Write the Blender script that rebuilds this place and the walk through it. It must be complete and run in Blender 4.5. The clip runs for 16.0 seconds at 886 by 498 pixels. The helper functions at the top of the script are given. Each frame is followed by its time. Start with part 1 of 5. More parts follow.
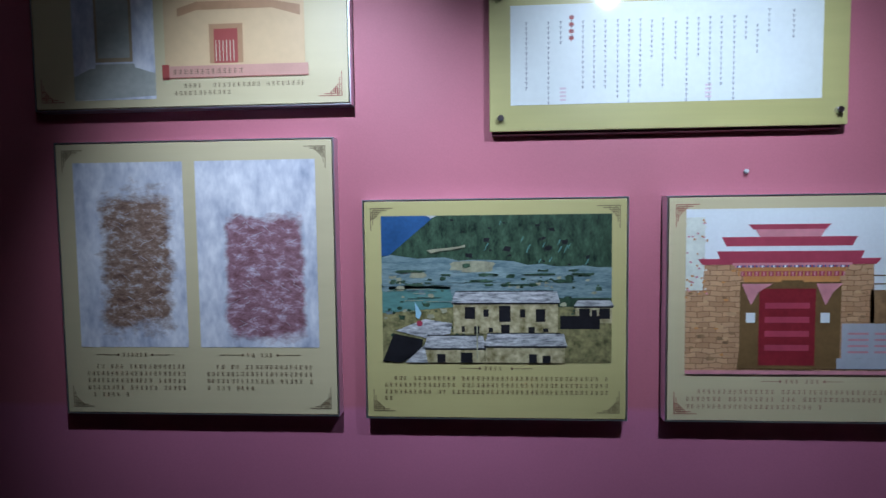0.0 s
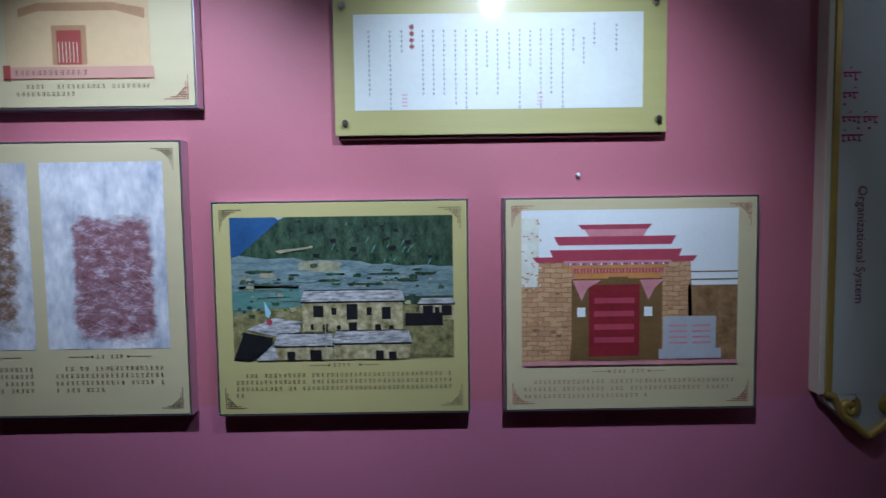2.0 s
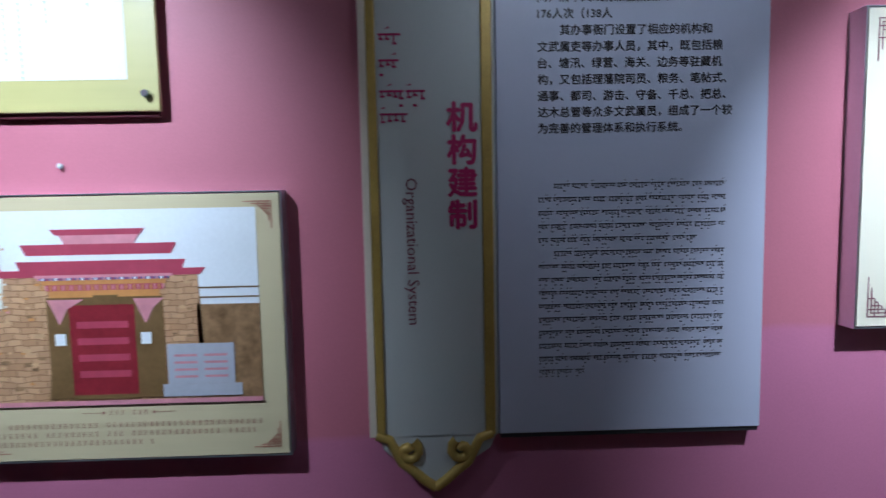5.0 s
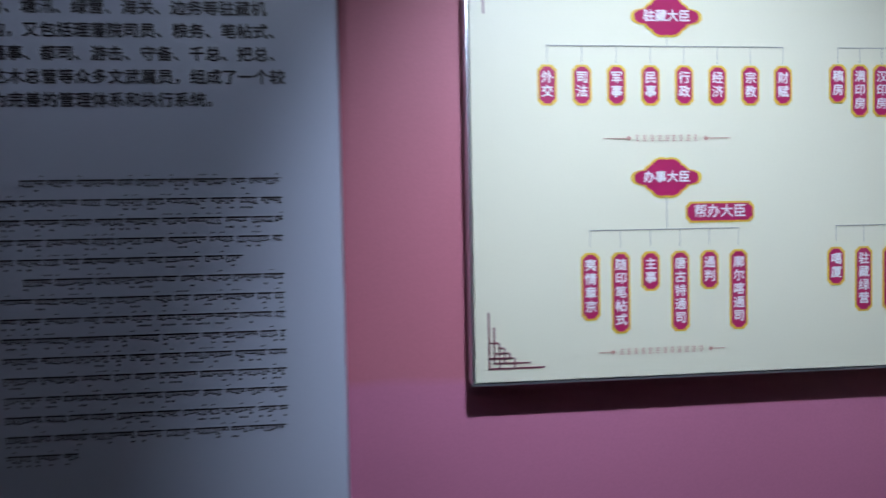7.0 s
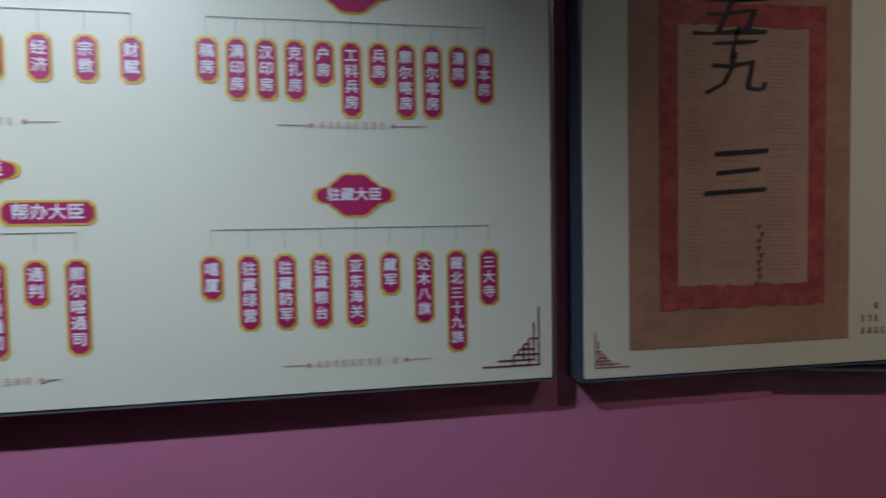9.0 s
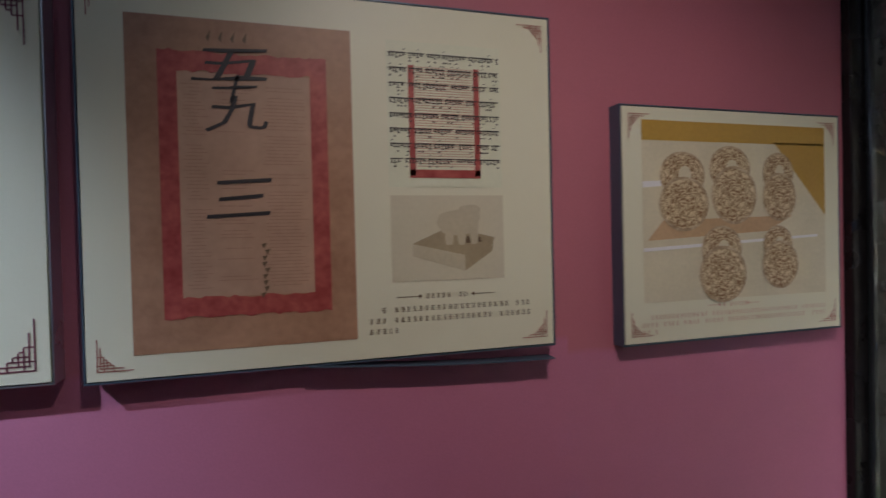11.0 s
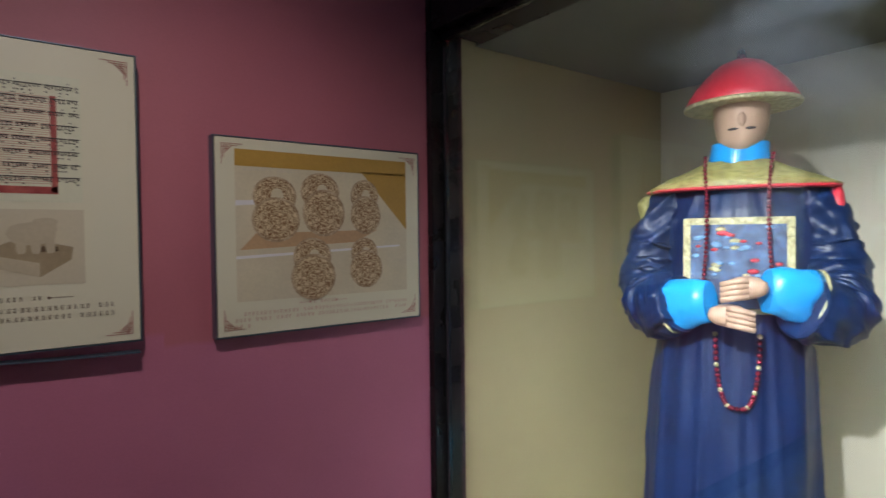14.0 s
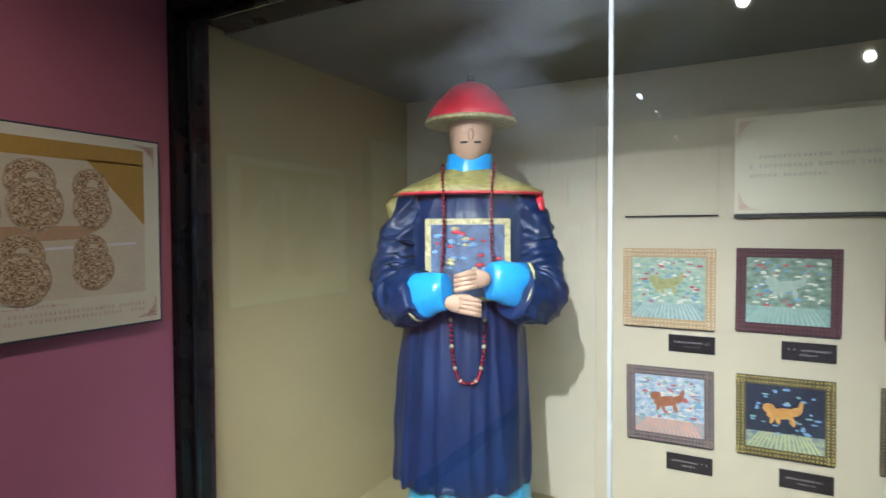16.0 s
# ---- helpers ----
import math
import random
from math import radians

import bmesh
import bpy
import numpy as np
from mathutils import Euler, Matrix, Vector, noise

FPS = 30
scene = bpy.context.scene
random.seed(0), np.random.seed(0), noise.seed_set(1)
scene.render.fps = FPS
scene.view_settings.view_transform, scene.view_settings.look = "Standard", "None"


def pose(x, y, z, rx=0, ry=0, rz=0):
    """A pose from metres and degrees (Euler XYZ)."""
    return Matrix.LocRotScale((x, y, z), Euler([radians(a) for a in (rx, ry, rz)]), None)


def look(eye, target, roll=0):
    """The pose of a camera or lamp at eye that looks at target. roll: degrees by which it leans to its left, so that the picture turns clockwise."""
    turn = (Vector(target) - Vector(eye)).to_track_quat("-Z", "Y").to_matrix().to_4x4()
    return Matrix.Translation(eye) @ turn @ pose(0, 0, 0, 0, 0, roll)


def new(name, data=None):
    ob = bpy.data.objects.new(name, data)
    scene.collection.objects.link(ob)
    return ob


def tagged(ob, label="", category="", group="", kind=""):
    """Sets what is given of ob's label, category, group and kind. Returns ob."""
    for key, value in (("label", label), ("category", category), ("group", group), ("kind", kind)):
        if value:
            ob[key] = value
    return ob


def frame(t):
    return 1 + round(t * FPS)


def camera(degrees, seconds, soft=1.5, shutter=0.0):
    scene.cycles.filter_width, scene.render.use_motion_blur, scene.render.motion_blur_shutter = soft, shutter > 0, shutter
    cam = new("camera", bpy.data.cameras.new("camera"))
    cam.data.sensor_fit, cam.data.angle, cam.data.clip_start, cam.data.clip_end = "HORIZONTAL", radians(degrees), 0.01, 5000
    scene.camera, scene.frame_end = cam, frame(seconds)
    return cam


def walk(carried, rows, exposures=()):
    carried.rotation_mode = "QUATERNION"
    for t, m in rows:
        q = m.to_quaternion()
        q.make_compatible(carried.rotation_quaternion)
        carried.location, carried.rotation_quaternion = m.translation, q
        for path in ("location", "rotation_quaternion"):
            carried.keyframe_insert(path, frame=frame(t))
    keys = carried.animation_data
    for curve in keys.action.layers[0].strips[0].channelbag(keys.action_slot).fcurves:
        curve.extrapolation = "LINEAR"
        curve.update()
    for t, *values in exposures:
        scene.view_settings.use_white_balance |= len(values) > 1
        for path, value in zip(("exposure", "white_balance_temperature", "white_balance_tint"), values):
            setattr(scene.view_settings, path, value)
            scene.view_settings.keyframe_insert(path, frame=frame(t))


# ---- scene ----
cam = camera(76.8, 16.0, shutter=0.4)
# seconds, eye, target, roll
PATH = [
    (0, (0.616, -0.051, 1.509), (0.487, 1.941, 1.388), -0.7),
    (0.5, (0.633, -0.067, 1.497), (0.6, 1.931, 1.401), -0.6),
    (1, (0.656, -0.068, 1.497), (0.682, 1.929, 1.4), -0.6),
    (1.5, (0.755, -0.07, 1.507), (0.786, 1.927, 1.4), -0.7),
    (2, (0.902, -0.094, 1.511), (0.915, 1.902, 1.385), -0.8),
    (2.5, (1.043, -0.114, 1.52), (1.037, 1.881, 1.382), -0.9),
    (3, (1.234, -0.089, 1.492), (1.215, 1.907, 1.362), -0.9),
    (3.5, (1.467, -0.028, 1.504), (1.434, 1.966, 1.355), -1.1),
    (4, (1.693, 0.034, 1.54), (1.656, 2.026, 1.366), -1.0),
    (6.3, (2.455, 0.4, 1.463), (2.675, 2.386, 1.401), -1.2),
    (6.5, (2.556, 0.429, 1.459), (2.784, 2.416, 1.436), -1.2),
    (7, (2.78, 0.497, 1.466), (2.958, 2.488, 1.407), -1.2),
    (7.5, (2.974, 0.603, 1.448), (3.222, 2.587, 1.443), -1.4),
    (8, (3.189, 0.629, 1.471), (3.439, 2.611, 1.37), -1.1),
    (8.5, (3.42, 0.575, 1.483), (3.76, 2.544, 1.403), -1.0),
    (9, (3.644, 0.543, 1.463), (3.978, 2.514, 1.384), -1.0),
    (9.5, (3.803, 0.586, 1.47), (4.336, 2.512, 1.391), -1.1),
    (10, (3.953, 0.532, 1.442), (4.57, 2.434, 1.414), -1.7),
]
# seconds, eye, turn
TURNS = [
    (12.3, (4.571, -0.121, 1.475), (89.03, 0.91, -15.99)),
    (12.5, (4.584, -0.160, 1.475), (88.93, 0.91, -16.88)),
    (13, (4.587, -0.217, 1.475), (88.58, 0.72, -21.31)),
    (13.5, (4.604, -0.220, 1.475), (88.84, 0.80, -28.72)),
    (14, (4.628, -0.204, 1.475), (88.66, 0.68, -36.58)),
    (14.5, (4.627, -0.221, 1.475), (88.55, 0.62, -43.45)),
    (15, (4.601, -0.219, 1.475), (88.38, 0.51, -50.59)),
    (15.5, (4.597, -0.224, 1.475), (88.32, 0.29, -56.22)),
    (16, (4.587, -0.239, 1.475), (88.22, 0.27, -61.39)),
]
walk(cam, [(t, look(eye, target, roll)) for t, eye, target, roll in PATH] + [(t, pose(*eye, *turn)) for t, eye, turn in TURNS],
     [(0.0, -0.1), (2.0, -0.15), (3.5, 0.15), (4.0, 0.5), (5.2, 0.7), (6.5, 0.5), (7.0, 0.0), (7.5, -0.65), (8.5, -0.85), (9.0, -0.45), (9.5, 0.15), (10.0, 0.4), (12.5, 0.1), (14.0, 0.15), (16.0, 0.1)])

# ---- light ----
world = bpy.data.worlds.new("world")
scene.world = world
world.use_nodes = True
world.node_tree.nodes["Background"].inputs[0].default_value = (0.5, 0.5, 0.6, 1)
world.node_tree.nodes["Background"].inputs[1].default_value = 0.02

WALL_Y, FACE_Y, ROOM_TOP = 1.36, 1.32, 2.85
COOL, WARM = (0.645, 0.775, 1.0), (1.0, 0.87, 0.79)


def spot(name, at, target, watts, cone, colour, radius=0.022, blend=1.0):
    data = bpy.data.lights.new(name, "SPOT")
    data.energy, data.spot_size, data.spot_blend = watts, radians(cone), blend
    data.color, data.shadow_soft_size = colour, radius
    lamp = new(name, data)
    lamp.matrix_world = look(at, target)
    return lamp


# name, lamp, aim, watts, cone, colour
TRACK = [
    ((0.27, 0.42, 2.36), (0.20, 1.36, 1.52), 88, 66, COOL),
    ((1.13, 0.42, 2.36), (1.12, 1.36, 1.52), 86, 75, COOL),
    ((2.36, 0.42, 2.36), (2.44, 1.36, 1.85), 5, 62, COOL),
    ((2.98, 0.44, 2.36), (3.30, 1.36, 1.20), 105, 70, COOL),
    ((4.52, -0.05, 2.62), (5.05, 1.36, 0.85), 40, 78, WARM),
    ((3.72, -0.20, 2.64), (7.00, 0.40, 0.35), 420, 50, (0.90, 0.94, 1.0)),
    ((2.60, -0.90, 2.56), (7.10, -0.48, 1.22), 40, 27, (1.0, 0.96, 0.88)),
]
for lamp_at, lamp_aim, lamp_watts, lamp_cone, lamp_colour in TRACK:
    spot("spot_light", lamp_at, lamp_aim, lamp_watts, lamp_cone, lamp_colour)


# ---- materials ----
def material(name, colour, rough=0.6, metal=0.0, vary=0.12, scale=6.0, fine=120.0, bump=0.05, second=None, coat=0.0, stretch=(1, 1, 1), spec=0.5):
    """Painted or printed surface: two scales of variation, and fine relief."""
    m = bpy.data.materials.new(name)
    m.use_nodes = True
    t = m.node_tree
    b = t.nodes["Principled BSDF"]
    b.inputs["Metallic"].default_value = metal
    b.inputs["Coat Weight"].default_value = coat
    b.inputs["Coat Roughness"].default_value = 0.06
    b.inputs["Specular IOR Level"].default_value = spec
    co = t.nodes.new("ShaderNodeTexCoord")
    mp = t.nodes.new("ShaderNodeMapping")
    mp.inputs["Scale"].default_value = stretch
    t.links.new(co.outputs["Object"], mp.inputs[0])
    n1, n2 = t.nodes.new("ShaderNodeTexNoise"), t.nodes.new("ShaderNodeTexNoise")
    n1.inputs["Scale"].default_value, n1.inputs["Detail"].default_value = scale, 6
    n2.inputs["Scale"].default_value, n2.inputs["Detail"].default_value = fine, 3
    t.links.new(mp.outputs[0], n1.inputs["Vector"])
    t.links.new(mp.outputs[0], n2.inputs["Vector"])
    add = t.nodes.new("ShaderNodeMix")
    add.inputs[0].default_value = 0.35
    t.links.new(n1.outputs[0], add.inputs[2])
    t.links.new(n2.outputs[0], add.inputs[3])
    ramp = t.nodes.new("ShaderNodeValToRGB")
    dark = [c * (1 - vary) for c in colour]
    light = [min(1, c * (1 + vary)) for c in colour] if second is None else second
    ramp.color_ramp.elements[0].position, ramp.color_ramp.elements[1].position = 0.33, 0.67
    ramp.color_ramp.elements[0].color, ramp.color_ramp.elements[1].color = (*dark, 1), (*light, 1)
    t.links.new(add.outputs[0], ramp.inputs[0])
    t.links.new(ramp.outputs[0], b.inputs["Base Color"])
    mr = t.nodes.new("ShaderNodeMapRange")
    mr.inputs[3].default_value, mr.inputs[4].default_value = max(0, rough - 0.08), min(1, rough + 0.08)
    t.links.new(n1.outputs[0], mr.inputs[0])
    t.links.new(mr.outputs[0], b.inputs["Roughness"])
    if bump:
        bp = t.nodes.new("ShaderNodeBump")
        bp.inputs["Strength"].default_value, bp.inputs["Distance"].default_value = bump, 0.002
        t.links.new(n2.outputs[0], bp.inputs["Height"])
        t.links.new(bp.outputs[0], b.inputs["Normal"])
    return m


M = {}


def mat(name, *a, **k):
    M[name] = material(name, *a, **k)
    return M[name]


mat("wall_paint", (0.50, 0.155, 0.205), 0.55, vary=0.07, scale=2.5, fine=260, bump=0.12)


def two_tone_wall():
    """Rose paint, tinted bluer and slightly lighter below an edge that steps along the wall."""
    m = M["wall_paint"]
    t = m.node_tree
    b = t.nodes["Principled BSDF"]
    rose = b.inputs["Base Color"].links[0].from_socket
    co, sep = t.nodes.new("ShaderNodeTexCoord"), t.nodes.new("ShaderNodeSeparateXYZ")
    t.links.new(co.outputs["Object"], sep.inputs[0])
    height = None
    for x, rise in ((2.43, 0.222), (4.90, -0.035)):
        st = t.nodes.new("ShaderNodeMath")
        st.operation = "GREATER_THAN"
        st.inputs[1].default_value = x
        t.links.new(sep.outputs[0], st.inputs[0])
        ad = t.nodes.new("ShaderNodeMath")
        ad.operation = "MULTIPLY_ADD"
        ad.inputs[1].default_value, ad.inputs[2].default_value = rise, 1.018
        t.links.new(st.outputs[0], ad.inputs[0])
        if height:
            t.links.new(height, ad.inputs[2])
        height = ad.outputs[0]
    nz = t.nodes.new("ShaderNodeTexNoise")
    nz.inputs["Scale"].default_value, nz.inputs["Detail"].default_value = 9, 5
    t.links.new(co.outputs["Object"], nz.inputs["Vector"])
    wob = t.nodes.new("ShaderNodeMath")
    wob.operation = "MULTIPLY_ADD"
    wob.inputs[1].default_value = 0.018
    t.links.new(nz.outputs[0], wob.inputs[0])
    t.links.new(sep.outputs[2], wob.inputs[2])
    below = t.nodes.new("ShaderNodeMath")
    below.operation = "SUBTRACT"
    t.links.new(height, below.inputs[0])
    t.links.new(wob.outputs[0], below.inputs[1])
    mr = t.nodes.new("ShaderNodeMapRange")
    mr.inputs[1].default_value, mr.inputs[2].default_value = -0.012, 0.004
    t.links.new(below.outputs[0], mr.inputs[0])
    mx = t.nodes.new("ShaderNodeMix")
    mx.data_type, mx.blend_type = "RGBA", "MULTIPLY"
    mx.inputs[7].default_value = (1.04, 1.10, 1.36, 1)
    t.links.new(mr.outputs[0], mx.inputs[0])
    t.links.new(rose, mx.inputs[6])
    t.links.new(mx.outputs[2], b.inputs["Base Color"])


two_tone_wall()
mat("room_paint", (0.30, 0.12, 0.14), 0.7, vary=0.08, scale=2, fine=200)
mat("ceiling_paint", (0.05, 0.05, 0.055), 0.8, vary=0.1, scale=2, fine=150)
mat("floor_stone", (0.16, 0.15, 0.14), 0.35, vary=0.15, scale=3, fine=90)
mat("champagne_board", (0.60, 0.53, 0.33), 0.42, vary=0.035, scale=2, fine=300, bump=0.03, stretch=(1, 1, 14))
mat("ivory_board", (0.74, 0.71, 0.55), 0.42, vary=0.025, scale=2, fine=300, bump=0.03)
mat("olive_board", (0.45, 0.42, 0.17), 0.40, vary=0.05, scale=3, fine=240, bump=0.03, stretch=(1, 1, 12), coat=0.6)
mat("silver_edge", (0.62, 0.66, 0.72), 0.3, metal=0.9, vary=0.06)
mat("dark_edge", (0.03, 0.028, 0.03), 0.5, vary=0.2)
mat("print_red", (0.36, 0.07, 0.06), 0.5, vary=0.1, fine=300, bump=0)
mat("print_brown", (0.15, 0.095, 0.055), 0.5, vary=0.1, fine=300, bump=0)
mat("print_black", (0.035, 0.03, 0.035), 0.5, vary=0.15, fine=300, bump=0)
mat("print_grey", (0.36, 0.34, 0.33), 0.5, vary=0.1, fine=300, bump=0)
mat("print_blush", (0.55, 0.30, 0.24), 0.5, vary=0.1, fine=300, bump=0)
mat("print_white", (0.78, 0.76, 0.78), 0.5, vary=0.03, bump=0)
mat("print_crimson", (0.42, 0.015, 0.10), 0.45, vary=0.08, bump=0)
mat("print_gold", (0.72, 0.48, 0.06), 0.45, vary=0.08, bump=0)
mat("rice_paper", (0.68, 0.74, 0.72), 0.5, vary=0.06, scale=5, fine=60, bump=0, coat=0.8)
mat("black_metal", (0.018, 0.016, 0.017), 0.28, metal=0.3, vary=0.2, scale=8)
mat("steel", (0.55, 0.55, 0.57), 0.22, metal=1.0, vary=0.08)
# Same cream: spot brightness painted into the back wall, dimness into side and floor.
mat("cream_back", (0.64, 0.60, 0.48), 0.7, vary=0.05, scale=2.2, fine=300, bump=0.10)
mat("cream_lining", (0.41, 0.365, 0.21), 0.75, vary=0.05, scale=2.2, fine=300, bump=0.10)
mat("cream_board", (0.60, 0.55, 0.42), 0.6, vary=0.04, scale=3, fine=300, bump=0.06)
mat("case_ceiling", (0.15, 0.155, 0.145), 0.4, vary=0.15, scale=3, fine=80)
mat("scroll_face", (0.50, 0.53, 0.50), 0.45, vary=0.03, scale=2, fine=200, bump=0.02)
mat("text_board", (0.52, 0.55, 0.66), 0.42, vary=0.025, scale=2, fine=200, bump=0.02)
mat("gilt", (0.50, 0.34, 0.09), 0.4, metal=0.35, vary=0.18, scale=14, fine=160)
mat("ivory_edge", (0.70, 0.62, 0.50), 0.5, vary=0.05)
mat("plaque", (0.02, 0.014, 0.02), 0.35, vary=0.15)
mat("plaster_blue", (0.40, 0.46, 0.60), 0.45, vary=0.2, scale=9, fine=46, bump=0, second=(0.86, 0.88, 0.92), stretch=(1.3, 1, 0.7))
mat("stain_brown", (0.20, 0.11, 0.09), 0.45, vary=0.2, scale=16, fine=90, bump=0, second=(0.52, 0.44, 0.46), stretch=(1, 1, 2.2))
mat("stain_violet", (0.27, 0.17, 0.25), 0.45, vary=0.2, scale=18, fine=80, bump=0, second=(0.48, 0.38, 0.50), stretch=(1, 1, 3))
mat("old_photo", (0.62, 0.45, 0.26), 0.45, vary=0.08, scale=4, fine=40, bump=0)
mat("old_photo_dark", (0.42, 0.24, 0.13), 0.45, vary=0.12, scale=8, fine=60, bump=0)
mat("stele_grey", (0.40, 0.42, 0.38), 0.45, vary=0.2, scale=9, fine=60, bump=0)
mat("mountain_blue", (0.02, 0.09, 0.24), 0.4, vary=0.25, scale=10, bump=0)
mat("hill_green", (0.003, 0.016, 0.012), 0.4, vary=0.3, scale=30, fine=130, bump=0, second=(0.065, 0.13, 0.075), stretch=(1.6, 1, 0.8))
mat("river_flat", (0.07, 0.15, 0.18), 0.4, vary=0.25, scale=14, fine=70, bump=0, second=(0.26, 0.36, 0.36), stretch=(1, 1, 5))
mat("field_green", (0.09, 0.22, 0.20), 0.4, vary=0.25, scale=16, fine=60, bump=0, stretch=(1, 1, 4))
mat("scrub", (0.10, 0.10, 0.04), 0.4, vary=0.4, scale=40, fine=130, bump=0, second=(0.34, 0.31, 0.14))
mat("slate_roof", (0.12, 0.13, 0.15), 0.4, vary=0.3, scale=30, fine=160, bump=0, second=(0.66, 0.68, 0.68), stretch=(1, 1, 5))
mat("house_wall", (0.20, 0.17, 0.06), 0.4, vary=0.3, scale=40, fine=120, bump=0, second=(0.58, 0.52, 0.32))
mat("photo_dark", (0.012, 0.012, 0.015), 0.4, vary=0.3, scale=30, bump=0)
mat("photo_sky", (0.74, 0.80, 0.82), 0.4, vary=0.06, scale=5, bump=0)
mat("photo_red", (0.42, 0.06, 0.10), 0.4, vary=0.15, scale=12, fine=60, bump=0)
mat("photo_pink", (0.62, 0.26, 0.30), 0.4, vary=0.15, scale=18, fine=60, bump=0)
mat("photo_door", (0.24, 0.02, 0.03), 0.4, vary=0.2, scale=12, bump=0)
mat("photo_stone", (0.40, 0.21, 0.10), 0.4, vary=0.25, scale=20, fine=80, bump=0, second=(0.66, 0.42, 0.22))
mat("photo_stone_dark", (0.20, 0.11, 0.05), 0.4, vary=0.3, scale=24, fine=80, bump=0, second=(0.40, 0.24, 0.12))
mat("photo_grey", (0.42, 0.45, 0.50), 0.4, vary=0.08, scale=12, bump=0)
mat("photo_brown", (0.17, 0.10, 0.04), 0.4, vary=0.2, scale=12, bump=0)
mat("photo_orange", (0.55, 0.25, 0.08), 0.4, vary=0.15, scale=8, bump=0)
mat("photo_blue", (0.08, 0.12, 0.30), 0.4, vary=0.2, scale=12, bump=0)
mat("parchment", (0.36, 0.18, 0.11), 0.45, vary=0.14, scale=7, fine=60, bump=0, second=(0.48, 0.27, 0.17))
mat("parchment_light", (0.50, 0.31, 0.22), 0.45, vary=0.12, scale=9, fine=60, bump=0)
mat("seal_red", (0.40, 0.045, 0.05), 0.45, vary=0.3, scale=26, fine=90, bump=0, second=(0.50, 0.12, 0.10))
mat("note_paper", (0.70, 0.70, 0.54), 0.45, vary=0.05, scale=6, bump=0)
mat("sepia_pale", (0.62, 0.56, 0.42), 0.45, vary=0.05, scale=5, bump=0)
mat("sepia_mid", (0.38, 0.30, 0.19), 0.45, vary=0.15, scale=9, bump=0)
mat("sepia_dark", (0.14, 0.09, 0.05), 0.45, vary=0.2, scale=9, bump=0)
mat("ochre", (0.50, 0.30, 0.06), 0.45, vary=0.12, scale=4, bump=0)
mat("silver_print", (0.66, 0.59, 0.43), 0.45, vary=0.10, scale=7, bump=0)
mat("bronze_print", (0.26, 0.13, 0.05), 0.45, vary=0.25, scale=45, fine=150, bump=0, second=(0.70, 0.56, 0.38))


def bronze_coin():
    """Cast relief of a printed seal: rings of light and dark metal."""
    m = M["bronze_print"].copy()
    m.name = "cast_bronze_print"
    t = m.node_tree
    w = t.nodes.new("ShaderNodeTexWave")
    w.wave_type, w.rings_direction = "RINGS", "Y"
    w.inputs["Scale"].default_value, w.inputs["Distortion"].default_value, w.inputs["Detail"].default_value, w.inputs["Detail Scale"].default_value = 26, 13, 6, 3.6
    co = t.nodes.new("ShaderNodeTexCoord")
    t.links.new(co.outputs["Object"], w.inputs["Vector"])
    r = t.nodes.new("ShaderNodeValToRGB")
    r.color_ramp.elements[0].color, r.color_ramp.elements[1].color = (0.20, 0.085, 0.025, 1), (0.74, 0.60, 0.38, 1)
    t.links.new(w.outputs[0], r.inputs[0])
    t.links.new(r.outputs[0], t.nodes["Principled BSDF"].inputs["Base Color"])
    return m


M["coin"] = bronze_coin()


def glass_material():
    """Clear glass with a thin film of wiped dust."""
    m = bpy.data.materials.new("clear_glass")
    m.use_nodes = True
    t = m.node_tree
    b = t.nodes["Principled BSDF"]
    b.inputs["Base Color"].default_value = (0.97, 1.0, 0.99, 1)
    b.inputs["Transmission Weight"].default_value = 1
    b.inputs["Roughness"].default_value = 0.0
    b.inputs["IOR"].default_value = 1.45
    film = t.nodes.new("ShaderNodeBsdfDiffuse")
    film.inputs[0].default_value = (0.62, 0.72, 0.85, 1)
    co, mp = t.nodes.new("ShaderNodeTexCoord"), t.nodes.new("ShaderNodeMapping")
    mp.inputs["Rotation"].default_value, mp.inputs["Scale"].default_value = (radians(40), 0, 0), (1, 1, 2.6)
    n1 = t.nodes.new("ShaderNodeTexNoise")
    n1.inputs["Scale"].default_value, n1.inputs["Detail"].default_value = 2.6, 4
    t.links.new(co.outputs["Object"], mp.inputs[0])
    t.links.new(mp.outputs[0], n1.inputs["Vector"])
    mr = t.nodes.new("ShaderNodeMapRange")
    mr.inputs[1].default_value, mr.inputs[2].default_value, mr.inputs[4].default_value = 0.40, 0.78, 0.10
    t.links.new(n1.outputs[0], mr.inputs[0])
    off, ball, fade, both = t.nodes.new("ShaderNodeVectorMath"), t.nodes.new("ShaderNodeVectorMath"), t.nodes.new("ShaderNodeMapRange"), t.nodes.new("ShaderNodeMath")
    off.operation, ball.operation, both.operation = "SUBTRACT", "LENGTH", "MULTIPLY"
    off.inputs[1].default_value = (0, 0.18, 1.98)
    fade.inputs[1].default_value, fade.inputs[2].default_value, fade.inputs[3].default_value, fade.inputs[4].default_value = 0.05, 0.42, 1.0, 0.03
    t.links.new(co.outputs["Object"], off.inputs[0])
    t.links.new(off.outputs[0], ball.inputs[0])
    t.links.new(ball.outputs["Value"], fade.inputs[0])
    t.links.new(mr.outputs[0], both.inputs[0])
    t.links.new(fade.outputs[0], both.inputs[1])
    mx = t.nodes.new("ShaderNodeMixShader")
    t.links.new(both.outputs[0], mx.inputs[0])
    t.links.new(b.outputs[0], mx.inputs[1])
    t.links.new(film.outputs[0], mx.inputs[2])
    t.links.new(mx.outputs[0], t.nodes["Material Output"].inputs["Surface"])
    return m


M["glass"] = glass_material()


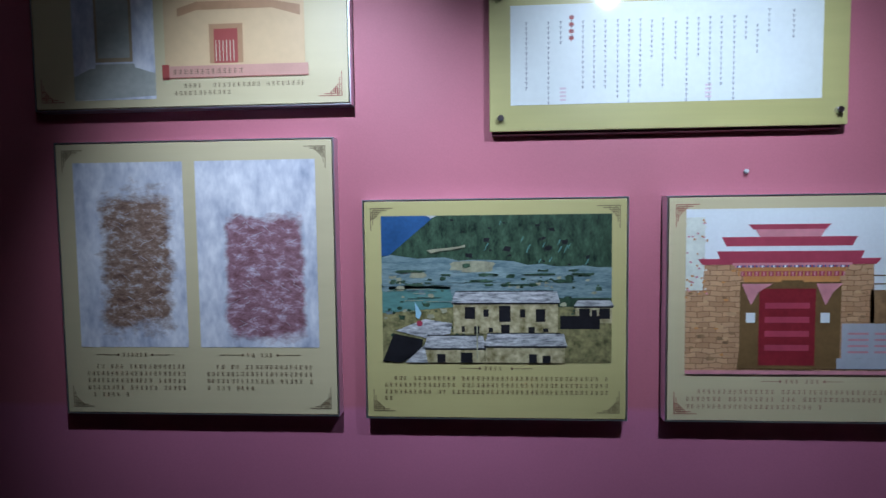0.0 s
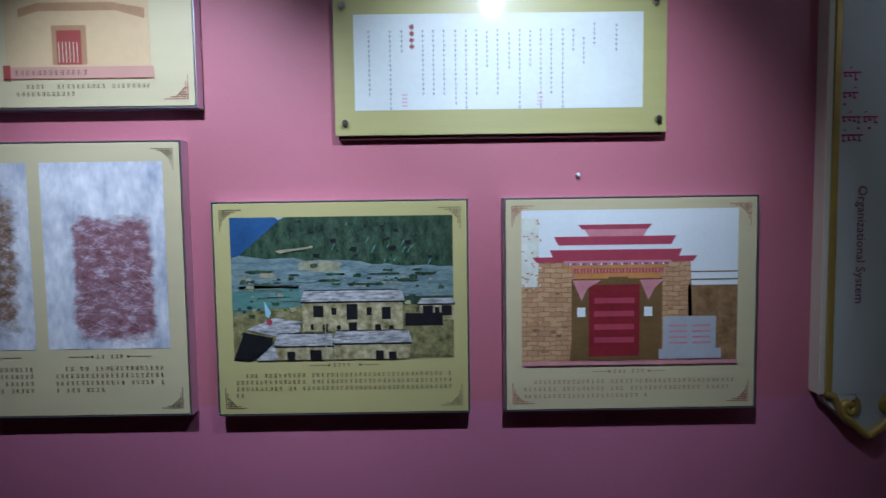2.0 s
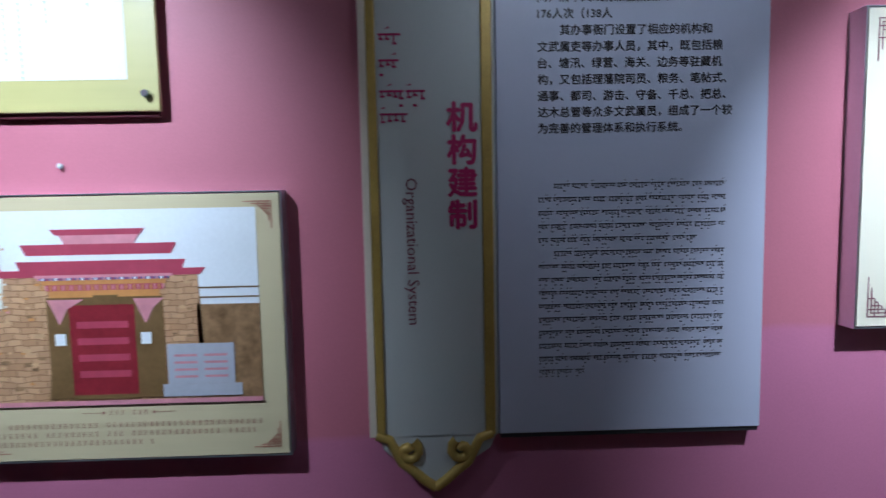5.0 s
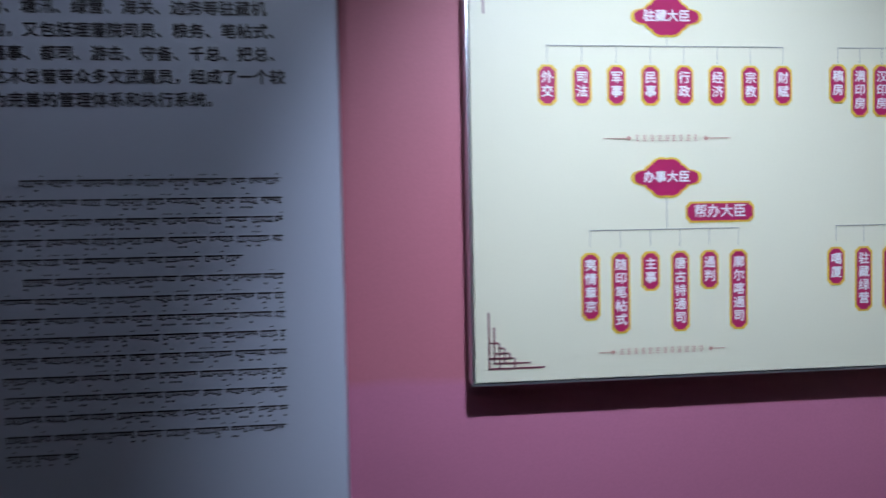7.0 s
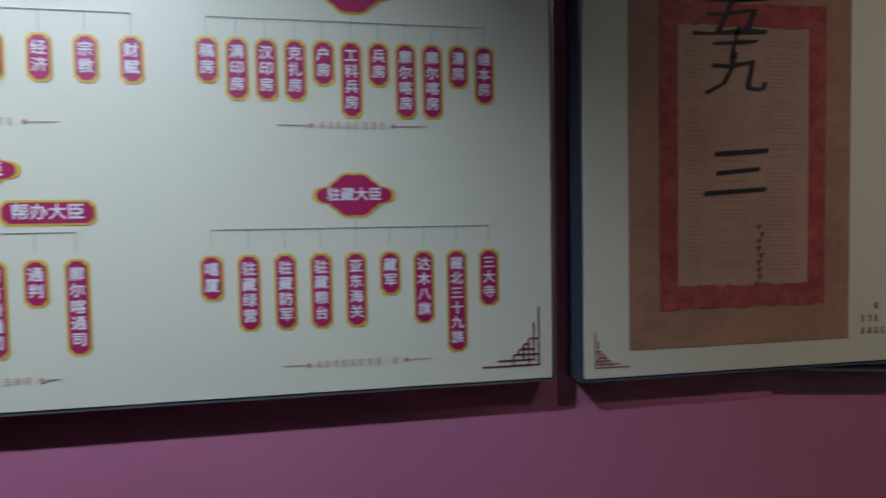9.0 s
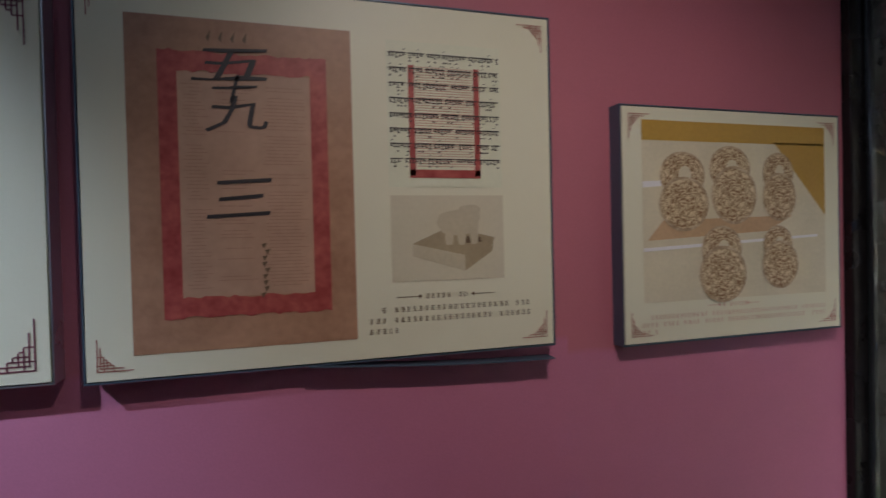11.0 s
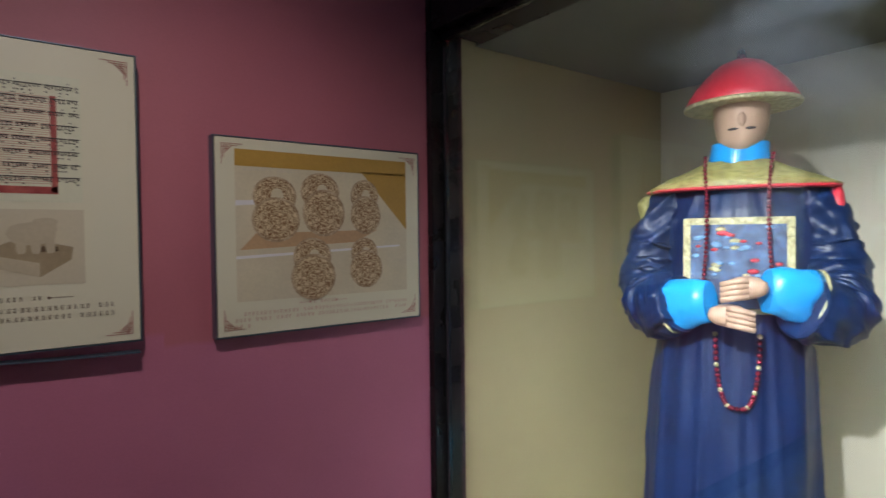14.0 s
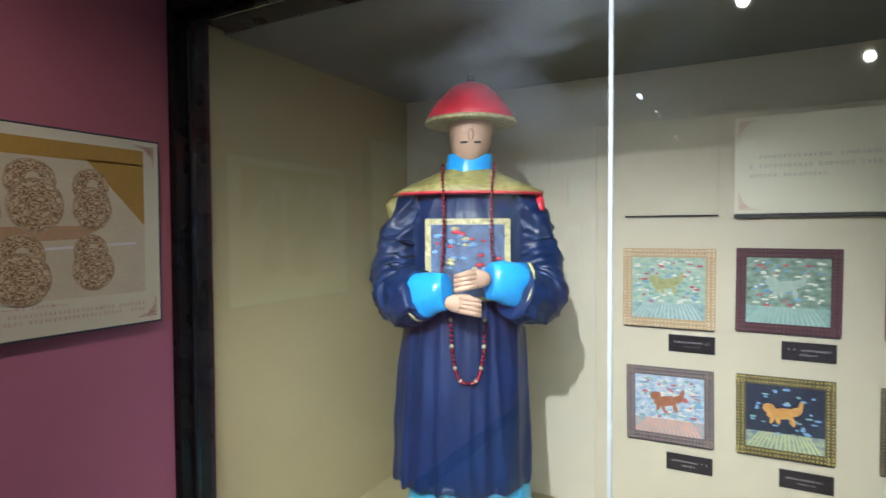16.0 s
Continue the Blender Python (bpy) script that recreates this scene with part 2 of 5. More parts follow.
def glow_material(name, colour, strength):
    m = bpy.data.materials.new(name)
    m.use_nodes = True
    b = m.node_tree.nodes["Principled BSDF"]
    b.inputs["Emission Color"].default_value = (*colour, 1)
    b.inputs["Emission Strength"].default_value = strength
    return m


M["lamp_glow"] = glow_material("lamp_glow", COOL, 60)


mat("seam", (0.62, 0.68, 0.70), 0.25, vary=0.05, scale=8)
mat("stitch_white", (0.66, 0.66, 0.58), 0.7, vary=0.15, scale=40, bump=0.2)
mat("stitch_blue", (0.16, 0.32, 0.52), 0.7, vary=0.3, scale=40, bump=0.2)
mat("stitch_red", (0.48, 0.10, 0.13), 0.7, vary=0.2, scale=40, bump=0.2)
mat("stitch_teal", (0.18, 0.36, 0.32), 0.7, vary=0.3, scale=40, bump=0.2)
mat("robe", (0.003, 0.016, 0.066), 0.40, vary=0.25, scale=7, fine=240, bump=0.25)
mat("cyan_satin", (0.015, 0.28, 0.66), 0.28, vary=0.15, scale=10, fine=200, bump=0.1)
mat("hat_red", (0.55, 0.025, 0.04), 0.38, vary=0.15, scale=12, fine=160, bump=0.3, stretch=(6, 6, 1))
mat("wax", (0.46, 0.30, 0.21), 0.5, vary=0.08, scale=14, fine=180)
mat("brocade_gold", (0.32, 0.28, 0.12), 0.5, vary=0.3, scale=60, second=(0.60, 0.54, 0.30), bump=0.3)
mat("bead", (0.16, 0.012, 0.025), 0.25, vary=0.2, scale=60)
mat("badge_cloth", (0.010, 0.018, 0.06), 0.6, vary=0.2, scale=40, second=(0.09, 0.16, 0.30), bump=0.3)
mat("cape_brocade", (0.16, 0.14, 0.03), 0.5, vary=0.2, scale=38, second=(0.42, 0.38, 0.14), bump=0.4, stretch=(1, 1, 3))
mat("skirt_brocade", (0.01, 0.20, 0.42), 0.45, vary=0.2, scale=22, second=(0.10, 0.46, 0.60), bump=0.3, stretch=(3, 3, 1))
mat("olive_gold", (0.50, 0.45, 0.20), 0.42, vary=0.03, scale=2, fine=300, bump=0.03, stretch=(1, 1, 14))
mat("scrub_light", (0.30, 0.30, 0.20), 0.4, vary=0.3, scale=30, bump=0)
mat("photo_flag", (0.30, 0.55, 0.68), 0.4, vary=0.1, bump=0)
mat("print_red_dark", (0.10, 0.02, 0.03), 0.5, vary=0.1)
mat("print_grey_dark", (0.14, 0.17, 0.19), 0.5, vary=0.15, bump=0)
mat("print_pale_rose", (0.60, 0.50, 0.54), 0.5, vary=0.1, bump=0)
mat("print_maroon", (0.20, 0.04, 0.07), 0.5, vary=0.1, bump=0)
mat("print_line", (0.24, 0.24, 0.26), 0.5, vary=0.1, bump=0)
mat("print_rose_brown", (0.32, 0.15, 0.11), 0.5, vary=0.1, bump=0)
mat("blue_edge", (0.10, 0.14, 0.20), 0.35, metal=0.4, vary=0.1)
mat("sepia_light", (0.54, 0.47, 0.34), 0.45, vary=0.1, scale=9, bump=0)
mat("photo_orange_pale", (0.56, 0.36, 0.20), 0.45, vary=0.15, scale=6, bump=0)


def masonry_print():
    """Photo print of coursed rubble."""
    m = M["photo_stone"].copy()
    m.name = "photo_masonry"
    t = m.node_tree
    br = t.nodes.new("ShaderNodeTexBrick")
    br.inputs["Color1"].default_value, br.inputs["Color2"].default_value, br.inputs["Mortar"].default_value = (0.66, 0.40, 0.21, 1), (0.46, 0.25, 0.12, 1), (0.26, 0.13, 0.06, 1)
    br.inputs["Scale"].default_value, br.inputs["Mortar Size"].default_value = 1.0, 0.0011
    br.inputs["Brick Width"].default_value, br.inputs["Row Height"].default_value = 0.030, 0.0125
    co, mp = t.nodes.new("ShaderNodeTexCoord"), t.nodes.new("ShaderNodeMapping")
    mp.inputs["Rotation"].default_value = (radians(90), 0, 0)
    nz, ad = t.nodes.new("ShaderNodeTexNoise"), t.nodes.new("ShaderNodeVectorMath")
    nz.inputs["Scale"].default_value = 30
    ad.operation = "MULTIPLY_ADD"
    ad.inputs[1].default_value = (0.012, 0.012, 0.012)
    t.links.new(co.outputs["Object"], nz.inputs["Vector"])
    t.links.new(nz.outputs["Color"], ad.inputs[0])
    t.links.new(co.outputs["Object"], ad.inputs[2])
    t.links.new(ad.outputs[0], mp.inputs[0])
    t.links.new(mp.outputs[0], br.inputs["Vector"])
    mx = t.nodes.new("ShaderNodeMix")
    mx.data_type, mx.blend_type = "RGBA", "MULTIPLY"
    mx.inputs[0].default_value = 0.5
    t.links.new(br.outputs[0], mx.inputs[6])
    old = t.nodes["Principled BSDF"].inputs["Base Color"].links[0].from_socket
    t.links.new(old, mx.inputs[7])
    gm = t.nodes.new("ShaderNodeGamma")
    gm.inputs[1].default_value = 0.75
    t.links.new(mx.outputs[2], gm.inputs[0])
    t.links.new(gm.outputs[0], t.nodes["Principled BSDF"].inputs["Base Color"])
    return m


M["photo_masonry"] = masonry_print()


def stain_print(name, cx, cz, hx, hz, dark, mid, edge, ragged, soft, turned):
    """Photo print of a ragged stain on pale plaster."""
    mt = M["plaster_blue"].copy()
    mt.name = name
    t = mt.node_tree
    bsdf = t.nodes["Principled BSDF"]
    pale = bsdf.inputs["Base Color"].links[0].from_socket
    co = t.nodes.new("ShaderNodeTexCoord")
    a, s, ab = (t.nodes.new("ShaderNodeVectorMath") for _ in range(3))
    a.operation, s.operation, ab.operation = "SUBTRACT", "MULTIPLY", "ABSOLUTE"
    a.inputs[1].default_value, s.inputs[1].default_value = (cx, 0, cz), (1 / hx, 0, 1 / hz)
    t.links.new(co.outputs["Object"], a.inputs[0])
    t.links.new(a.outputs[0], s.inputs[0])
    t.links.new(s.outputs[0], ab.inputs[0])
    sep = t.nodes.new("ShaderNodeSeparateXYZ")
    t.links.new(ab.outputs[0], sep.inputs[0])
    far = t.nodes.new("ShaderNodeMath")
    far.operation = "SMOOTH_MAX"
    far.inputs[2].default_value = 0.35
    t.links.new(sep.outputs[0], far.inputs[0])
    t.links.new(sep.outputs[2], far.inputs[1])
    n1 = t.nodes.new("ShaderNodeTexNoise")
    n1.inputs["Scale"].default_value, n1.inputs["Detail"].default_value, n1.inputs["Roughness"].default_value = 11, 9, 0.72
    st = t.nodes.new("ShaderNodeMapping")
    st.inputs["Rotation"].default_value, st.inputs["Scale"].default_value = (0, radians(turned), 0), (1, 1, 2.0)
    t.links.new(co.outputs["Object"], st.inputs[0])
    t.links.new(st.outputs[0], n1.inputs["Vector"])
    ad = t.nodes.new("ShaderNodeMath")
    ad.operation = "MULTIPLY_ADD"
    ad.inputs[1].default_value = ragged
    t.links.new(n1.outputs[0], ad.inputs[0])
    t.links.new(far.outputs[0], ad.inputs[2])
    mask = t.nodes.new("ShaderNodeValToRGB")
    mask.color_ramp.elements[0].position, mask.color_ramp.elements[1].position = (ragged * 0.5 + 1) / 2 - soft, (ragged * 0.5 + 1) / 2 + soft
    sc = t.nodes.new("ShaderNodeMath")
    sc.operation = "MULTIPLY"
    sc.inputs[1].default_value = 0.5
    t.links.new(ad.outputs[0], sc.inputs[0])
    t.links.new(sc.outputs[0], mask.inputs[0])
    n2 = t.nodes.new("ShaderNodeTexNoise")
    n2.inputs["Scale"].default_value, n2.inputs["Detail"].default_value, n2.inputs["Roughness"].default_value = 24, 10, 0.78
    t.links.new(st.outputs[0], n2.inputs["Vector"])
    cr = t.nodes.new("ShaderNodeValToRGB")
    cr.color_ramp.elements[0].position, cr.color_ramp.elements[1].position = 0.39, 0.64
    cr.color_ramp.elements[0].color, cr.color_ramp.elements[1].color = (*dark, 1), (*edge, 1)
    e = cr.color_ramp.elements.new(0.52)
    e.color = (*mid, 1)
    t.links.new(n2.outputs[0], cr.inputs[0])
    mx = t.nodes.new("ShaderNodeMix")
    mx.data_type = "RGBA"
    t.links.new(mask.outputs[0], mx.inputs[0])
    t.links.new(cr.outputs[0], mx.inputs[6])
    t.links.new(pale, mx.inputs[7])
    t.links.new(mx.outputs[2], bsdf.inputs["Base Color"])
    return mt


M["cliff_brown"] = stain_print("cliff_brown", 0.206, 0.395, 0.088, 0.172, (0.12, 0.065, 0.05), (0.29, 0.19, 0.14), (0.60, 0.62, 0.66), 1.3, 0.06, 24)
M["cliff_violet"] = stain_print("cliff_violet", 0.540, 0.350, 0.100, 0.152, (0.17, 0.07, 0.08), (0.32, 0.17, 0.21), (0.62, 0.55, 0.66), 0.6, 0.03, -28)
mat("bead_metal", (0.10, 0.11, 0.12), 0.18, metal=0.8, vary=0.1, scale=8)
mat("photo_haze", (0.70, 0.74, 0.66), 0.4, vary=0.1, scale=30, bump=0)

# ---- building helpers ----
def part(name, bm, mats, parent=None, label="", at=(0, 0, 0)):
    """One mesh object from a bmesh, under a thing or a part."""
    fine_print = name in ("caption_text", "cloud_stitching", "print", "ink_column", "border_fret", "script_writing", "script_paragraph", "faint_writing", "caption_title")
    me = bpy.data.meshes.new(name)
    bm.to_mesh(me)
    bm.free()
    for m in (mats if isinstance(mats, (list, tuple)) else [mats]):
        me.materials.append(M[m] if isinstance(m, str) else m)
    ob = new(name, me)
    ob.parent = parent
    ob.location = at
    if label:
        ob["label"] = label
    if fine_print:
        ob["kind"] = "stuff"
    return ob


def empty(name, at, label, category, group=""):
    ob = new(name)
    ob.location = at
    ob.empty_display_size = 0.05
    return tagged(ob, label, category, group)


def box(bm, x0, x1, y0, y1, z0, z1, bevel=0.0, slot=0):
    v = [bm.verts.new(p) for p in ((x0, y0, z0), (x1, y0, z0), (x1, y1, z0), (x0, y1, z0), (x0, y0, z1), (x1, y0, z1), (x1, y1, z1), (x0, y1, z1))]
    fs = [bm.faces.new([v[i] for i in q]) for q in ((0, 3, 2, 1), (4, 5, 6, 7), (0, 1, 5, 4), (1, 2, 6, 5), (2, 3, 7, 6), (3, 0, 4, 7))]
    for f in fs:
        f.material_index = slot
    if bevel:
        es = list({e for f in fs for e in f.edges})
        bmesh.ops.bevel(bm, geom=es, offset=bevel, segments=2, affect="EDGES", profile=0.5)
    return bm


def boxed(x0, x1, y0, y1, z0, z1, bevel=0.0):
    return box(bmesh.new(), x0, x1, y0, y1, z0, z1, bevel)


def poly(bm, pts, y, slot=0):
    """A printed shape, in the panel's own x and z, facing the room (-y)."""
    area = sum(pts[i][0] * pts[(i + 1) % len(pts)][1] - pts[(i + 1) % len(pts)][0] * pts[i][1] for i in range(len(pts)))
    if area < 0:
        pts = pts[::-1]
    f = bm.faces.new([bm.verts.new((u, y, v)) for u, v in pts])
    f.material_index = slot
    return f


def rect(bm, u0, u1, v0, v1, y, slot=0):
    return poly(bm, [(u0, v0), (u1, v0), (u1, v1), (u0, v1)], y, slot)


def structure(name, bm, m, label=""):
    return tagged(part(name, bm, m), label, "", "", "structure")


def glyph_bm(text, size, y, u, v, vertical=False, bold=0.0, spin=0.0, lead=1.12):
    """Lettering as a flat mesh at (u, v), its middle, facing -y."""
    cu = bpy.data.curves.new("lettering", "FONT")
    cu.body = "\n".join(text) if vertical else text
    cu.size, cu.resolution_u = size, 2
    cu.align_x, cu.align_y, cu.space_line = "CENTER", "CENTER", lead
    ob = new("lettering", cu)
    bpy.context.view_layer.update()
    me = ob.evaluated_get(bpy.context.evaluated_depsgraph_get()).to_mesh()
    bm = bmesh.new()
    bm.from_mesh(me)
    bpy.data.objects.remove(ob)
    bpy.data.curves.remove(cu)
    turn = Matrix.Translation((u, y, v)) @ Matrix.Rotation(radians(90), 4, "X") @ Matrix.Rotation(radians(spin), 4, "Z")
    bmesh.ops.transform(bm, matrix=turn, verts=bm.verts)
    if bold:
        me = bpy.data.meshes.new("stroke")
        bm.to_mesh(me)
        for k, (dx, dz) in enumerate(((1, 0), (-1, 0), (0, 1), (0, -1))):
            me.transform(Matrix.Translation((dx * bold, -0.00004, dz * bold)))
            bm.from_mesh(me)
            me.transform(Matrix.Translation((-dx * bold, 0, -dz * bold)))
        bpy.data.meshes.remove(me)
    return bm


def join(a, b, slot=None):
    me = bpy.data.meshes.new("tmp")
    if slot is not None:
        for f in b.faces:
            f.material_index = slot
    b.to_mesh(me)
    b.free()
    a.from_mesh(me)
    bpy.data.meshes.remove(me)
    return a


def small_text(bm, rng, u0, u1, v_top, lines, pitch, size, y, slot=0, indent=2, last=0.5):
    """Lines of unreadable print: a few short strokes for each sign."""
    for k in range(lines):
        u = u0 + (indent * size * 1.08 if k == 0 else 0)
        end = u1 if k < lines - 1 else u0 + (u1 - u0) * last
        v = v_top - k * pitch
        while u + size < end:
            if rng.random() > 0.07:
                w = size * rng.uniform(0.72, 0.92)
                for j in range(3):
                    a = rng.uniform(0, 0.25) * w
                    vv = v - size * (0.12 + 0.33 * j)
                    rect(bm, u + a, u + w - rng.uniform(0, 0.2) * w, vv - size * 0.08, vv, y, slot)
                c = u + w * rng.uniform(0.25, 0.7)
                rect(bm, c, c + size * 0.11, v - size * 0.95, v, y - 0.0001, slot)
            u += size * 1.08


def hanging_script(bm, rng, u0, u1, v, h, y, slot=0):
    """A line of unreadable script that hangs from a head stroke."""
    u = u0
    while u < u1:
        w = min(rng.uniform(1.2, 3.6) * h, u1 - u)
        rect(bm, u, u + w, v - h * 0.10, v + h * 0.04, y, slot)
        x = u
        while x < u + w - h * 0.3:
            d = rng.uniform(0.32, 0.70) * h
            rect(bm, x + h * 0.1, x + h * 0.20, v - d, v - h * 0.1, y - 0.0001, slot)
            rect(bm, x + h * 0.05, x + h * 0.36, v - d, v - d + h * 0.13, y - 0.0002, slot)
            if rng.random() < 0.18:
                poly(bm, [(x, v + h * 0.30), (x + h * 0.3, v + h * 0.48), (x + h * 0.38, v + h * 0.36)], y, slot)
            if rng.random() < 0.25:
                rect(bm, x + h * 0.05, x + h * 0.30, v - h * 1.05, v - h * 0.88, y, slot)
            x += h * rng.uniform(0.36, 0.5)
        u += w + h * rng.uniform(0.14, 0.38)


def corner_ornament(parent, u, v, sx, sy, size, ink):
    """Stepped fret printed in a corner of a board."""
    bm, t = bmesh.new(), size * 0.028
    y = -0.0012

    def bar(a, b, c, d):
        rect(bm, *sorted((u + sx * a, u + sx * b)), *sorted((v + sy * c, v + sy * d)), y)

    for off, a, n in ((0.0, 0.0, 1.0), (0.09, 0.09, 0.74), (0.18, 0.0, 0.46), (0.27, 0.09, 0.36), (0.36, 0.18, 0.28), (0.45, 0.0, 0.19)):
        bar(a * size, n * size, off * size, off * size + t)
        bar(off * size, off * size + t, a * size, n * size)
    part("corner_ornament", bm, ink, parent)


def divider(parent, u, v, width, rng, ink="print_brown", chars=7, size=0.011):
    """Caption between two pointed rules."""
    bm = bmesh.new()
    y = -0.0012
    half = chars * size * 0.54
    small_text(bm, rng, u - half, u + half + size, v + size * 0.5, 1, size, size, y, 0, 0, 1.0)
    for s in (-1, 1):
        a = u + s * (half + size * 0.9)
        rect(bm, *sorted((a, u + s * width / 2)), v - 0.0006, v + 0.0006, y)
        poly(bm, [(a - 0.004, v), (a, v - 0.004), (a + 0.004, v), (a, v + 0.004)], y - 0.0002)
    part("caption_title", bm, ink, parent)


def board(label, x0, x1, z0, z1, face, edge, group="wall display boards", face_y=FACE_Y, ornament=0.055, ink="print_red", edge_w=0.006, thick=None, inset=0.018):
    """A printed display board that stands off the wall. Its origin is the lower left corner of its face."""
    th = empty("display_board", (x0, face_y, z0), label, "display board", group)
    w, h = x1 - x0, z1 - z0
    back = WALL_Y - face_y
    part("face_sheet", boxed(edge_w * 0.4, w - edge_w * 0.4, 0, back * 0.3, edge_w * 0.4, h - edge_w * 0.4, 0.0008), face, th)
    bm = bmesh.new()
    t = 0.0025
    for a in ((0, w, 0.001, back, -t, 0), (0, w, 0.001, back, h, h + t), (-t, 0, 0.001, back, -t, h + t), (w, w + t, 0.001, back, -t, h + t)):
        box(bm, *a)
    part("edge_strip", bm, edge, th)
    part("backing", boxed(0.02, w - 0.02, back * 0.3, back, 0.02, h - 0.02), "dark_edge", th)
    if ornament:
        i = inset
        for sx, sy, u, v in ((1, 1, i, i), (-1, 1, w - i, i), (1, -1, i, h - i), (-1, -1, w - i, h - i)):
            corner_ornament(th, u, v, sx, sy, ornament, ink)
    return th


# ---- room ----
X0, X1, Y0 = -2.2, 5.725, -2.4
CASE_X, CASE_BACK, CASE_Y, CASE_TOP, CASE_FLOOR = 5.79, 7.165, 1.385, 2.165, 0.2
structure("floor", boxed(X0 - 0.1, 7.45, Y0 - 0.1, 1.6, -0.1, 0), "floor_stone")
structure("ceiling", boxed(X0 - 0.1, 7.45, Y0 - 0.1, 1.6, ROOM_TOP, ROOM_TOP + 0.1), "ceiling_paint")
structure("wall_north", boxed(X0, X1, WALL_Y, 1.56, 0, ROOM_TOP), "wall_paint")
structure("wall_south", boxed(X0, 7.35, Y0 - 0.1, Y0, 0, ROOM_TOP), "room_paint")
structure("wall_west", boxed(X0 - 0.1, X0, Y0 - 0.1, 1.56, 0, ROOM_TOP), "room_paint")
structure("baseboard", boxed(X0, X1, WALL_Y - 0.015, WALL_Y - 0.001, 0, 0.10, 0.003), "black_metal")

# ---- showcase ----
structure("wall_east", boxed(CASE_BACK, CASE_BACK + 0.15, Y0, 1.56, 0, ROOM_TOP), "cream_back")
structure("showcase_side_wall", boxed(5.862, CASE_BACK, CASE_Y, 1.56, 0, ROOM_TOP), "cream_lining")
structure("showcase_ceiling", boxed(5.96, CASE_BACK - 0.012, Y0, CASE_Y - 0.012, CASE_TOP, CASE_TOP + 0.03), "case_ceiling")
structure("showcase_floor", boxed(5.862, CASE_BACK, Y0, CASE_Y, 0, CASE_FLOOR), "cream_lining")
structure("showcase_plinth_front", boxed(5.735, 5.860, Y0, 1.355, 0, CASE_FLOOR, 0.004), "black_metal")

door_frame = empty("showcase_frame", (CASE_X, 0, 0), "black metal and glass front frame of a built-in showcase", "showcase frame")
part("post", boxed(-0.062, 0.072, 1.337, 1.56, 0, ROOM_TOP, 0.004), "black_metal", door_frame, "black lacquered corner post")
part("post_trim", boxed(-0.018, 0.004, 1.318, 1.336, CASE_FLOOR, 2.12, 0.005), "bead_metal", door_frame, "rounded black glazing bead")
part("post_bead", boxed(0.006, 0.066, 1.324, 1.336, CASE_FLOOR, CASE_TOP, 0.003), "black_metal", door_frame)
part("header", boxed(-0.06, 0.165, Y0, 1.336, CASE_TOP - 0.004, ROOM_TOP, 0.004), "black_metal", door_frame, "black header above the glass")
part("header_lip", boxed(-0.02, 0.012, Y0, 1.336, CASE_TOP - 0.026, CASE_TOP - 0.005, 0.003), "black_metal", door_frame)
SEAM = 0.015
for y0, y1 in ((SEAM + 0.002, 1.322), (-1.30, SEAM - 0.002), (Y0, -1.304)):
    pane = part("glass_pane", boxed(-0.004, 0.004, y0, y1, CASE_FLOOR, CASE_TOP - 0.028), "glass", door_frame, "clear glass pane")
    pane.visible_shadow = False
for y in (SEAM, -1.302):
    seam = part("glass_seam", boxed(-0.006, 0.006, y - 0.0045, y + 0.0045, CASE_FLOOR, CASE_TOP - 0.028, 0.001), M["seam"], door_frame, "pale clear sealing joint between two panes")
    seam.visible_shadow = False

back_board = empty("backboard", (CASE_BACK, 0.36, CASE_FLOOR), "cream painted panel on the back of the showcase", "backboard")
part("panel", boxed(-0.045, 0, -1.9, 0, 0, 1.745, 0.003), "cream_board", back_board)
BX = CASE_BACK - 0.045


def on_back(x, y, z):
    """Frame of a thing that hangs on the back of the showcase: its own x runs along the wall, its own -y into the room."""
    return pose(x, y, z, 0, 0, -90)


def back_board_thing(name, y0, z0, w, h, label, category, group, depth=0.012):
    th = new(name)
    th.empty_display_size = 0.05
    tagged(th, label, category, group)
    th.matrix_world = on_back(BX - depth, y0, z0)
    return th


def embroidery(name, border, ground, sea, beast, seed):
    """Materials of an embroidered square: fret border and stitched ground."""
    out = []
    for k, (a, b2, sc) in enumerate(((border[0], border[1], 60), (ground[0], ground[1], 34), (sea[0], sea[1], 50), (beast[0], beast[1], 60))):
        if k == 0:
            b2 = tuple(0.7 * p + 0.3 * q for p, q in zip(a, b2))
        out.append(material(name + ("_border", "_ground", "_sea", "_beast")[k], a, 0.7, vary=0.0, scale=sc, fine=260, bump=0.3, second=b2, stretch=(1, 1, 1 + 0.6 * (k == 1))))
    return out


